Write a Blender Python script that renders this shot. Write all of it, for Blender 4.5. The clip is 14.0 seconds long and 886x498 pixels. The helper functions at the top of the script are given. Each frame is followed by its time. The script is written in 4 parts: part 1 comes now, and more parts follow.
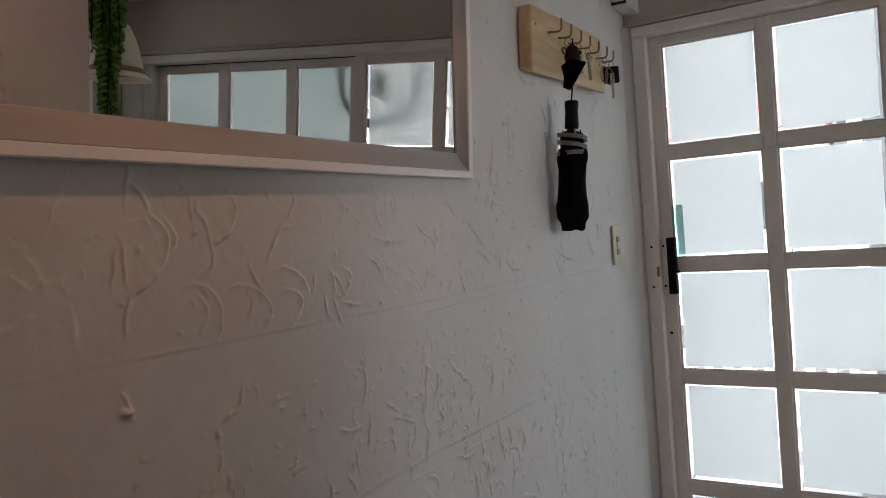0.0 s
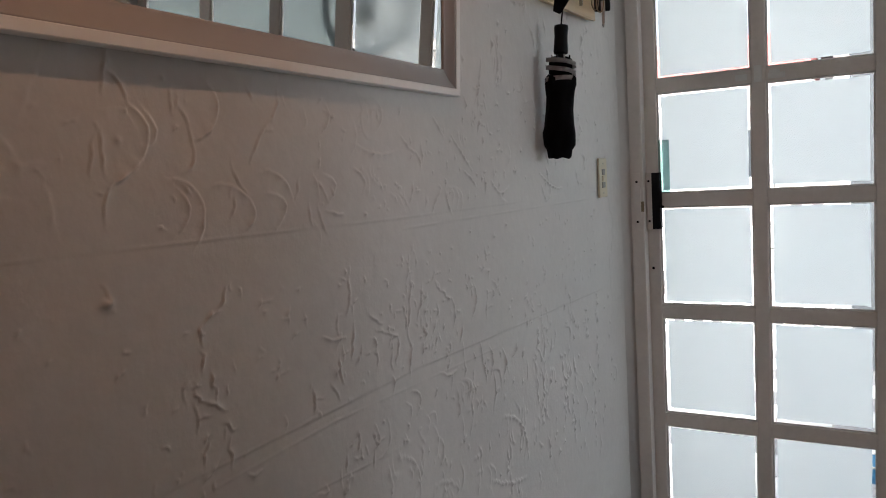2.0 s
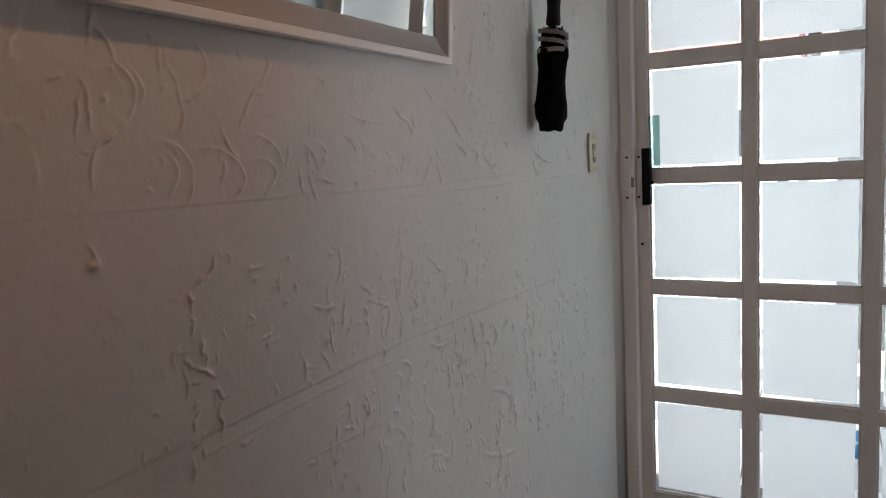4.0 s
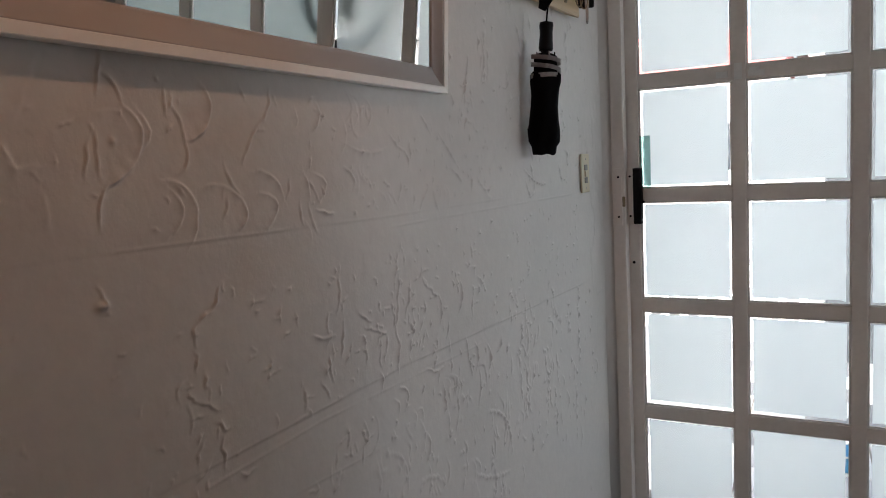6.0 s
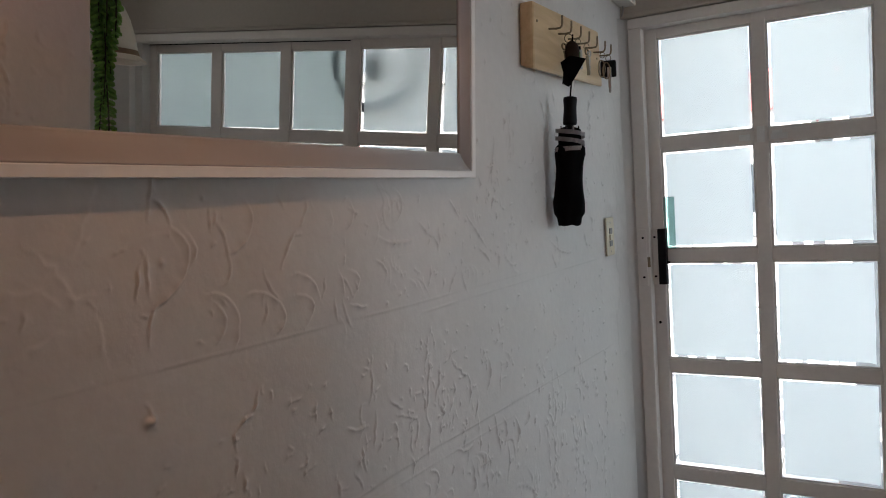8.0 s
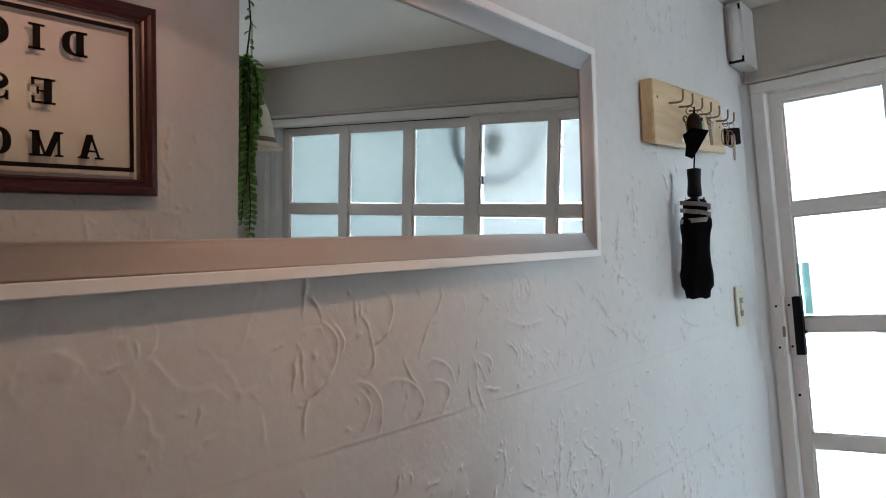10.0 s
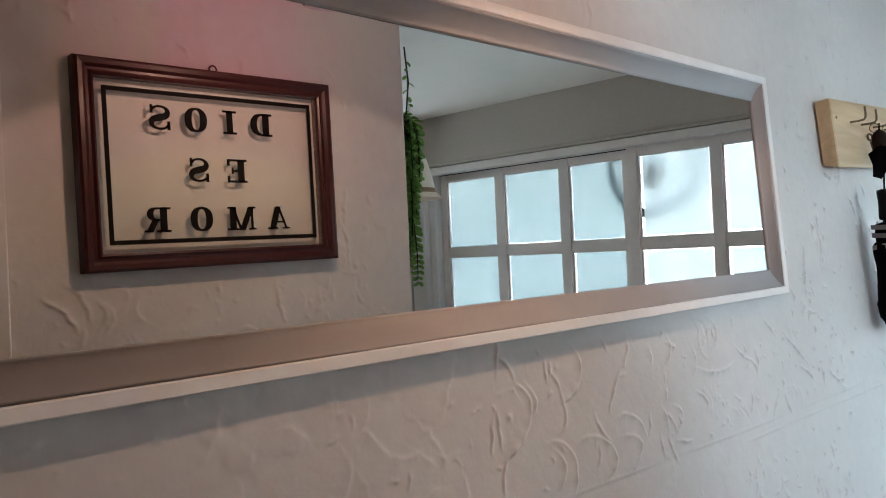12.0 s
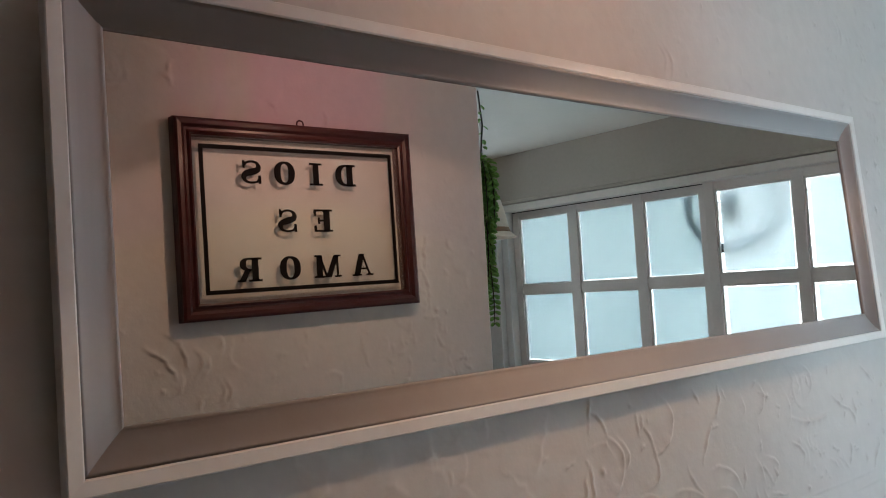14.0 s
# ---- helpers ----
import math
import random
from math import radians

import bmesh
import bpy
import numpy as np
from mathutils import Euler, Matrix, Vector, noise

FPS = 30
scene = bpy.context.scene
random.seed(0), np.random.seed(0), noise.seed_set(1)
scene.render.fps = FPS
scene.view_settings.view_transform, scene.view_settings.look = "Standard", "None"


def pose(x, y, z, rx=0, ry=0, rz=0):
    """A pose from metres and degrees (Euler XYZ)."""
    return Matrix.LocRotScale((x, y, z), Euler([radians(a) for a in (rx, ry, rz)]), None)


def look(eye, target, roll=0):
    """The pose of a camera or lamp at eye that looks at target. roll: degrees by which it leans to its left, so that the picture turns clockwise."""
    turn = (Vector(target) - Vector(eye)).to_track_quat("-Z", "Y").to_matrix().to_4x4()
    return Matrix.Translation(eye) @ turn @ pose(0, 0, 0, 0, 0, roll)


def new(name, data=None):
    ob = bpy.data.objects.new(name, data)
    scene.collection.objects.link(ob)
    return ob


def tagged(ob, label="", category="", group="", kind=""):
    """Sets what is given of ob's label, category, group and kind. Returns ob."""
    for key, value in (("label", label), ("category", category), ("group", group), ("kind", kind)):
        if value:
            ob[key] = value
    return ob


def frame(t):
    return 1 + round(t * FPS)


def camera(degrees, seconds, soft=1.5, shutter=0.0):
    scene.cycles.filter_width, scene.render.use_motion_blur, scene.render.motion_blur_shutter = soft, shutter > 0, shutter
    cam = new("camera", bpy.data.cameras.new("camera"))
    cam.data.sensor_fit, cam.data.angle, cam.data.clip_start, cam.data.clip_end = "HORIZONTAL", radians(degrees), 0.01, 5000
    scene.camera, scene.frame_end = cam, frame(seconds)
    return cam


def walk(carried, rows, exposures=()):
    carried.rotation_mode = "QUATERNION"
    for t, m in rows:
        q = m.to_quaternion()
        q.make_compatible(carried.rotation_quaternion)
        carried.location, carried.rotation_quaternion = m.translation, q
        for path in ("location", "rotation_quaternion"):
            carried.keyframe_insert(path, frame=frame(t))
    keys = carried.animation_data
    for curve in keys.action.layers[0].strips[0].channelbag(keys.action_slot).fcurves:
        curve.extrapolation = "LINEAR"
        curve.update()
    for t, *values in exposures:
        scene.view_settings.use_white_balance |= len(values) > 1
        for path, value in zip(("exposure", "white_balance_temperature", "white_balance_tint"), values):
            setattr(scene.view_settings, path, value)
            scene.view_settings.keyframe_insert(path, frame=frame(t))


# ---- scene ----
# ---- camera: seconds, x, y, z, yaw, pitch, roll (leaning left) ----
cam = camera(60.2, 14.0, 1.0)
ROWS = [
    (0, 0.6805, 0.2958, 1.4051, 28.554, -1.328, -4.233),
    (0.5, 0.6794, 0.2967, 1.3862, 28.263, -2.248, -4.035),
    (1, 0.6780, 0.2974, 1.3730, 27.986, -3.272, -3.797),
    (1.5, 0.6749, 0.2990, 1.3577, 27.804, -4.311, -3.562),
    (2, 0.6721, 0.2987, 1.3500, 27.586, -5.312, -3.288),
    (2.5, 0.6699, 0.3013, 1.3416, 27.408, -6.122, -3.203),
    (3, 0.6653, 0.3041, 1.3324, 27.158, -6.852, -3.131),
    (5.5, 0.6578, 0.2944, 1.3478, 26.095, -6.653, -2.944),
    (6, 0.6594, 0.2844, 1.3656, 25.940, -6.152, -2.950),
    (6.5, 0.6627, 0.2763, 1.3861, 25.900, -5.598, -2.953),
    (7, 0.6636, 0.2739, 1.4097, 25.785, -5.024, -3.026),
    (9.5, 0.6658, 0.2273, 1.4922, 33.458, 0.501, -4.210),
    (10, 0.6655, 0.2185, 1.4934, 35.800, 1.851, -4.470),
    (10.5, 0.6550, 0.2120, 1.4974, 38.584, 2.846, -5.068),
    (11, 0.6544, 0.2055, 1.5086, 41.627, 3.668, -5.851),
    (11.5, 0.6510, 0.1954, 1.5210, 44.247, 4.498, -6.701),
    (12, 0.6509, 0.1792, 1.5320, 46.840, 5.433, -7.307),
    (12.5, 0.6513, 0.1676, 1.5358, 49.261, 6.542, -7.561),
    (13, 0.6486, 0.1517, 1.5453, 50.638, 7.243, -7.521),
    (13.5, 0.6535, 0.1475, 1.5518, 51.404, 7.929, -7.502),
    (14, 0.6549, 0.1443, 1.5614, 51.604, 8.461, -7.500),
]
EXPOSURES = [(0.0, 2.12, 6600, 17), (7.0, 2.20, 6560, 17), (9.5, 2.68, 5950, 10), (10.8, 3.44, 5750, 8), (14.0, 3.20, 5680, 5)]
walk(cam, [(t, pose(x, y, z, 90 + pitch, 0, yaw) @ pose(0, 0, 0, 0, 0, roll)) for t, x, y, z, yaw, pitch, roll in ROWS], EXPOSURES)

# ---- plan ----
CEIL = 2.312              # ceiling height
EAST = 0.861              # face of the partition opposite the mirror
CORNER = 1.446            # where that partition ends
PSI = -3.3695             # the glazed front is a little out of square
FRONT = pose(0.004, 3.0, 0, 0, 0, PSI)

# ---- world, sun, lamps ----
world = bpy.data.worlds.new("overcast_sky")
scene.world = world
world.use_nodes = True
wn = world.node_tree
sky = wn.nodes.new("ShaderNodeTexSky")
sky.sky_type, sky.sun_disc = "NISHITA", False
sky.sun_elevation, sky.sun_rotation = radians(40), radians(200)
sky.air_density, sky.dust_density, sky.ozone_density = 0.8, 7.0, 1.0
pale = wn.nodes.new("ShaderNodeHueSaturation")      # thin cloud takes most of the blue out
pale.inputs["Saturation"].default_value = 0.45
wn.links.new(sky.outputs[0], pale.inputs["Color"])
wn.links.new(pale.outputs[0], wn.nodes["Background"].inputs[0])
wn.nodes["Background"].inputs[1].default_value = 0.130

sun_data = bpy.data.lights.new("sun", "SUN")
sun_data.energy, sun_data.angle, sun_data.color = 1.2, radians(25), (1.0, 0.98, 0.96)
sun = new("sun", sun_data)
sun.matrix_world = look((-5.0, -11.0, 14.6), (0, 3.0, 2.0))

BULB = (0.43, 0.93, 2.07)
bulb_data = bpy.data.lights.new("bulb_light", "POINT")
bulb_data.energy, bulb_data.color, bulb_data.shadow_soft_size = 0.70, (1.0, 0.57, 0.32), 0.0026
bulb_light = new("bulb_light", bulb_data)
bulb_light.location = BULB

# added fill lamp, set in an unseen opening to brighten room and door-side wall
fill_data = bpy.data.lights.new("added_fill_light", "AREA")
fill_data.shape, fill_data.size, fill_data.size_y, fill_data.energy, fill_data.color = "RECTANGLE", 1.26, 1.16, 3.0, (0.82, 0.94, 1.0)
fill_light = new("added_fill_light", fill_data)
fill_light.matrix_world = look((3.72, 2.20, 1.5), (0, 2.20, 1.5))


# ---- materials ----
def mat(name, color, rough=0.6, metal=0.0, vary=0.08, scale=6.0, fine=60.0, bump=0.0, bump_scale=120.0, coat=0.0, spec=0.5):
    """A surface with colour variation at two scales and fine relief."""
    m = bpy.data.materials.new(name)
    m.use_nodes = True
    n, l = m.node_tree.nodes, m.node_tree.links
    b = n["Principled BSDF"]
    b.inputs["Metallic"].default_value = metal
    b.inputs["Coat Weight"].default_value = coat
    b.inputs["Specular IOR Level"].default_value = spec
    tc = n.new("ShaderNodeTexCoord")
    big, small = n.new("ShaderNodeTexNoise"), n.new("ShaderNodeTexNoise")
    for node, s in ((big, scale), (small, fine)):
        node.inputs["Scale"].default_value = s
        node.inputs["Detail"].default_value = 5.0
        l.new(tc.outputs["Object"], node.inputs["Vector"])
    add = n.new("ShaderNodeMath")
    add.operation = "MULTIPLY_ADD"
    add.inputs[1].default_value = 0.6
    l.new(big.outputs["Fac"], add.inputs[0])
    half = n.new("ShaderNodeMath")
    half.operation = "MULTIPLY"
    half.inputs[1].default_value = 0.4
    l.new(small.outputs["Fac"], half.inputs[0])
    l.new(half.outputs[0], add.inputs[2])
    ramp = n.new("ShaderNodeValToRGB")
    lo, hi = [max(0.0, c * (1 - 1.6 * vary)) for c in color], [min(1.0, c * (1 + vary)) for c in color]
    ramp.color_ramp.elements[0].position, ramp.color_ramp.elements[1].position = 0.3, 0.7
    ramp.color_ramp.elements[0].color, ramp.color_ramp.elements[1].color = (*lo, 1), (*hi, 1)
    l.new(add.outputs[0], ramp.inputs[0])
    l.new(ramp.outputs[0], b.inputs["Base Color"])
    rr = n.new("ShaderNodeMapRange")
    rr.inputs["To Min"].default_value, rr.inputs["To Max"].default_value = max(0.02, rough - 0.08), min(1.0, rough + 0.08)
    l.new(small.outputs["Fac"], rr.inputs["Value"])
    l.new(rr.outputs[0], b.inputs["Roughness"])
    if bump:
        bn, bp = n.new("ShaderNodeTexNoise"), n.new("ShaderNodeBump")
        bn.inputs["Scale"].default_value, bn.inputs["Detail"].default_value = bump_scale, 4.0
        l.new(tc.outputs["Object"], bn.inputs["Vector"])
        bp.inputs["Strength"].default_value, bp.inputs["Distance"].default_value = bump, 0.002
        l.new(bn.outputs["Fac"], bp.inputs["Height"])
        l.new(bp.outputs[0], b.inputs["Normal"])
    return m


def wood(name, dark, light, rough, along="Y", rings=18.0, coat=0.0):
    """Grain that runs along one axis of the thing."""
    m = mat(name, light, rough, vary=0.05, coat=coat, bump=0.15, bump_scale=200)
    n, l = m.node_tree.nodes, m.node_tree.links
    tc, mp, nz, ramp = n.new("ShaderNodeTexCoord"), n.new("ShaderNodeMapping"), n.new("ShaderNodeTexNoise"), n.new("ShaderNodeValToRGB")
    k = [rings, rings, rings]
    k["XYZ".index(along)] = rings / 14
    mp.inputs["Scale"].default_value = k
    nz.inputs["Scale"].default_value, nz.inputs["Detail"].default_value, nz.inputs["Distortion"].default_value = 3.0, 6.0, 0.8
    ramp.color_ramp.elements[0].color, ramp.color_ramp.elements[1].color = (*dark, 1), (*light, 1)
    ramp.color_ramp.elements[0].position, ramp.color_ramp.elements[1].position = 0.32, 0.62
    l.new(tc.outputs["Object"], mp.inputs[0])
    l.new(mp.outputs[0], nz.inputs["Vector"])
    l.new(nz.outputs["Fac"], ramp.inputs[0])
    l.new(ramp.outputs[0], n["Principled BSDF"].inputs["Base Color"])
    return m


def clear_glass(name, tint, gloss=0.08, cloudy=0.0):
    """Thin sheet glass: light goes straight through, with a faint gloss."""
    m = bpy.data.materials.new(name)
    m.use_nodes = True
    n, l = m.node_tree.nodes, m.node_tree.links
    n.clear()
    out, mix = n.new("ShaderNodeOutputMaterial"), n.new("ShaderNodeMixShader")
    tr, gl, lw = n.new("ShaderNodeBsdfTransparent"), n.new("ShaderNodeBsdfGlossy"), n.new("ShaderNodeFresnel")
    tr.inputs[0].default_value = (*tint, 1)
    gl.inputs["Roughness"].default_value = 0.03
    lw.inputs["IOR"].default_value = 1.0 + gloss * 6
    l.new(lw.outputs[0], mix.inputs[0])
    l.new(tr.outputs[0], mix.inputs[1])
    l.new(gl.outputs[0], mix.inputs[2])
    if cloudy:                                        # even white haze mixed in, lightening what lies behind
        df, veil = n.new("ShaderNodeBsdfDiffuse"), n.new("ShaderNodeMixShader")
        df.inputs[0].default_value = (0.82, 0.82, 0.84, 1)
        veil.inputs[0].default_value = cloudy
        l.new(mix.outputs[0], veil.inputs[1])
        l.new(df.outputs[0], veil.inputs[2])
        l.new(veil.outputs[0], out.inputs[0])
    else:
        l.new(mix.outputs[0], out.inputs[0])
    return m


def frosted(name, color):
    """Frosting film: spreads the daylight that falls on its outer side."""
    m = bpy.data.materials.new(name)
    m.use_nodes = True
    n, l = m.node_tree.nodes, m.node_tree.links
    n.clear()
    out, mix = n.new("ShaderNodeOutputMaterial"), n.new("ShaderNodeMixShader")
    tl, df = n.new("ShaderNodeBsdfTranslucent"), n.new("ShaderNodeBsdfDiffuse")
    tc, nz, ramp = n.new("ShaderNodeTexCoord"), n.new("ShaderNodeTexNoise"), n.new("ShaderNodeValToRGB")
    nz.inputs["Scale"].default_value = 2.5
    ramp.color_ramp.elements[0].color = (*[c * 0.94 for c in color], 1)
    ramp.color_ramp.elements[1].color = (*color, 1)
    l.new(tc.outputs["Object"], nz.inputs["Vector"])
    l.new(nz.outputs["Fac"], ramp.inputs[0])
    l.new(ramp.outputs[0], tl.inputs[0])
    df.inputs[0].default_value = (0.75, 0.78, 0.8, 1)
    mix.inputs[0].default_value = 0.07
    l.new(tl.outputs[0], mix.inputs[1])
    l.new(df.outputs[0], mix.inputs[2])
    l.new(mix.outputs[0], out.inputs[0])
    return m


PLASTER = mat("painted_plaster", (0.72, 0.705, 0.685), 0.55, vary=0.05, scale=2.2, fine=40, bump=0.22, bump_scale=85, spec=0.4)
# kept darker than the plaster to hold down bounce in the passage
PLAIN_WALL = mat("plain_wall_paint", (0.48, 0.465, 0.44), 0.7, vary=0.04, scale=1.5, bump=0.2, bump_scale=90)
# for the unseen south wall: dark neutral grey, so little warm light returns
DIM_WALL = mat("grey_low_bounce_paint", (0.24, 0.25, 0.26), 0.7, vary=0.06, scale=1.5, bump=0.2, bump_scale=90)
TAUPE_WALL = mat("taupe_wall_paint", (0.55, 0.50, 0.44), 0.7, vary=0.05, scale=1.5, bump=0.2, bump_scale=90)
CEILING = mat("ceiling_paint", (0.88, 0.86, 0.80), 0.8, vary=0.03, bump=0.2, bump_scale=60)
# floor is out of view; this brown is picked to bounce warmth onto walls
FLOOR = mat("brown_bounce_tile", (0.40, 0.225, 0.13), 0.4, vary=0.12, scale=3)
GROUT = mat("grout", (0.25, 0.23, 0.21), 0.9)
METAL = mat("white_enamelled_steel", (0.86, 0.815, 0.775), 0.42, vary=0.05, scale=5, bump=0.08)
PALE_SPOT = mat("lighter_spot", (0.90, 0.90, 0.88), 0.5, vary=0.06)
TRIM = mat("white_trim_paint", (0.84, 0.83, 0.81), 0.5, vary=0.05, bump=0.1)
FRAME = mat("greige_satin_lacquer", (0.44, 0.425, 0.425), 0.50, vary=0.03, bump=0.05)
FRAME_EDGE = mat("pale_lacquered_edge", (0.92, 0.915, 0.90), 0.4, vary=0.03)
PINE = wood("varnished_pine", (0.58, 0.40, 0.21), (0.74, 0.55, 0.32), 0.42, "Y", 10)
MAHOGANY = wood("red_brown_mahogany", (0.036, 0.0045, 0.004), (0.056, 0.008, 0.007), 0.34, "Y", 14, coat=0.0)
WIRE = mat("dull_brass_wire", (0.30, 0.24, 0.16), 0.38, metal=0.9)
STEEL = mat("nickel_steel", (0.55, 0.54, 0.52), 0.3, metal=1.0)
BLACK_PLASTIC = mat("black_plastic", (0.006, 0.006, 0.007), 0.5, vary=0.1, spec=0.16)
BLACK_CLOTH = mat("black_nylon", (0.0045, 0.0045, 0.005), 0.9, vary=0.2, bump=0.3, bump_scale=150, spec=0.06)
GREY_TAPE = mat("grey_reflective_tape", (0.52, 0.49, 0.48), 0.5, vary=0.12)
LEATHER = mat("dark_leather", (0.028, 0.016, 0.010), 0.6, vary=0.25, bump=0.4, spec=0.15)
GREEN_PLASTIC = mat("green_plastic", (0.10, 0.30, 0.06), 0.35)
IVORY = mat("ivory_plastic", (0.72, 0.66, 0.50), 0.4, vary=0.04)
GREY_PLASTIC = mat("grey_plastic", (0.30, 0.30, 0.28), 0.45)
WHITE_PLASTIC = mat("white_plastic", (0.74, 0.73, 0.70), 0.4, vary=0.03)
INK = mat("black_enamel_letters", (0.008, 0.007, 0.007), 0.75, spec=0.15)
LEAF = mat("green_leaf", (0.23, 0.47, 0.08), 0.45, vary=0.4, scale=25)
STEM = mat("brown_stem", (0.05, 0.04, 0.02), 0.7)
SHADE = mat("cream_lampshade", (0.92, 0.80, 0.66), 0.6, vary=0.04)
SHADE_BAND = mat("tan_shade_band", (0.36, 0.22, 0.13), 0.6)
PINK_GLASS = clear_glass("pink_glass", (0.46, 0.24, 0.46), 0.05)
SMOKE_GLASS = clear_glass("pale_glass", (0.34, 0.30, 0.30), 0.05)
SMOKE_RIB = clear_glass("smoked_glass", (0.20, 0.17, 0.17), 0.05)
PALE_MAUVE = clear_glass("pale_mauve_glass", (0.86, 0.78, 0.95), 0.03)
MAUVE_GLASS = clear_glass("mauve_glass", (0.38, 0.28, 0.34), 0.05)
PINK_RIB = clear_glass("deep_pink_glass", (0.24, 0.09, 0.20), 0.05)
# haze put into the glass to brighten the sign's ground
SHEET = clear_glass("hazed_picture_glass", (0.97, 0.98, 0.97), 0.0, 0.07)
PANE = clear_glass("window_glass", (0.93, 0.97, 0.96), 0.015)
TEAL = clear_glass("thick_green_glass", (0.50, 0.64, 0.62), 0.06)
FILM = frosted("frosting_film", (0.58, 0.64, 0.65))
FILM_GREEN = frosted("greenish_frosting_film", (0.36, 0.43, 0.43))

MIRROR = bpy.data.materials.new("silvered_glass")
MIRROR.use_nodes = True
mb = MIRROR.node_tree.nodes["Principled BSDF"]
mb.inputs["Base Color"].default_value = (0.59, 0.573, 0.55, 1)
mb.inputs["Metallic"].default_value, mb.inputs["Roughness"].default_value = 1.0, 0.0


# ---- mesh helpers ----
def box(bm, x0, y0, z0, x1, y1, z1, bevel=0.0, m=None):
    r = bmesh.ops.create_cube(bm, size=1.0)
    vs = r["verts"]
    for v in vs:
        v.co = Vector(((x0 + x1) / 2 + v.co.x * (x1 - x0), (y0 + y1) / 2 + v.co.y * (y1 - y0), (z0 + z1) / 2 + v.co.z * (z1 - z0)))
    if bevel:
        es = list({e for v in vs for e in v.link_edges})
        r = bmesh.ops.bevel(bm, geom=es, offset=bevel, segments=2, affect="EDGES", profile=0.6)
        vs = list({v for f in r["faces"] for v in f.verts} | {v for v in vs if v.is_valid})
    if m is not None:
        for v in vs:
            v.co = m @ v.co
    return bm


def boxed(x0, y0, z0, x1, y1, z1, bevel=0.0):
    return box(bmesh.new(), x0, y0, z0, x1, y1, z1, bevel)


def tube(bm, pts, radius, sides=8, closed=False):
    """A round rod along a line of points; radius may be one number or one per point."""
    pts = [Vector(q) for q in pts]
    rad = radius if isinstance(radius, (list, tuple)) else [radius] * len(pts)
    rings, side = [], None
    for i, q in enumerate(pts):
        a, b = pts[i - 1] if (i or closed) else q, pts[(i + 1) % len(pts)] if (i < len(pts) - 1 or closed) else q
        d = (b - a).normalized()
        if side is None:
            side = d.orthogonal().normalized()
        side = (side - d * side.dot(d)).normalized()
        up = d.cross(side)
        rings.append([bm.verts.new(q + (side * math.cos(2 * math.pi * k / sides) + up * math.sin(2 * math.pi * k / sides)) * rad[i]) for k in range(sides)])
    pairs = list(zip(rings, rings[1:])) + ([(rings[-1], rings[0])] if closed else [])
    for r0, r1 in pairs:
        for k in range(sides):
            bm.faces.new((r0[k], r0[(k + 1) % sides], r1[(k + 1) % sides], r1[k]))
    if not closed:
        bm.faces.new(rings[0][::-1])
        bm.faces.new(rings[-1])
    return bm


def lathe(bm, profile, sides=32, close=False):
    """Turns (radius, z) pairs round the z axis."""
    rings = [[bm.verts.new((r * math.cos(2 * math.pi * k / sides), r * math.sin(2 * math.pi * k / sides), z)) for k in range(sides)] for r, z in profile]
    for r0, r1 in zip(rings, rings[1:]):
        for k in range(sides):
            bm.faces.new((r0[k], r0[(k + 1) % sides], r1[(k + 1) % sides], r1[k]))
    if close:
        bm.faces.new(rings[0][::-1])
        bm.faces.new(rings[-1])
    return bm


def part(name, bm, material, parent=None, label="", smooth=False, m=None):
    me = bpy.data.meshes.new(name)
    bmesh.ops.recalc_face_normals(bm, faces=bm.faces[:])
    bm.to_mesh(me)
    bm.free()
    me.materials.append(material)
    if smooth:
        for q in me.polygons:
            q.use_smooth = True
    ob = new(name, me)
    ob.parent = parent
    if m is not None:
        ob.matrix_basis = m
    if label:
        ob["label"] = label
    return ob


def thing(name, m, label, category, group="", kind=""):
    ob = new(name)
    ob.empty_display_size = 0.05
    ob.matrix_basis = m
    return tagged(ob, label, category, group, kind)


def structure(name, bm, material, label, category, m=None, smooth=False):
    return tagged(part(name, bm, material, smooth=smooth, m=m), label, category, kind="structure")


# ---- trowelled plaster relief ----
def lattice(rng, ys, zs, fy, fz):
    """Smooth random values over a wall with fy and fz cells to the metre."""
    R = rng.rand(int((ys[-1] - ys[0]) * fy) + 3, int((zs[-1] - zs[0]) * fz) + 3)
    a, b = (ys - ys[0]) * fy, (zs - zs[0]) * fz
    ia, ib = a.astype(int), b.astype(int)
    ua, ub = (a - ia)[:, None], (b - ib)[None, :]
    ua, ub = ua * ua * (3 - 2 * ua), ub * ub * (3 - 2 * ub)
    p = lambda i, j: R[np.ix_(ia + i, ib + j)]
    return (p(0, 0) * (1 - ua) + p(1, 0) * ua) * (1 - ub) + (p(0, 1) * (1 - ua) + p(1, 1) * ua) * ub


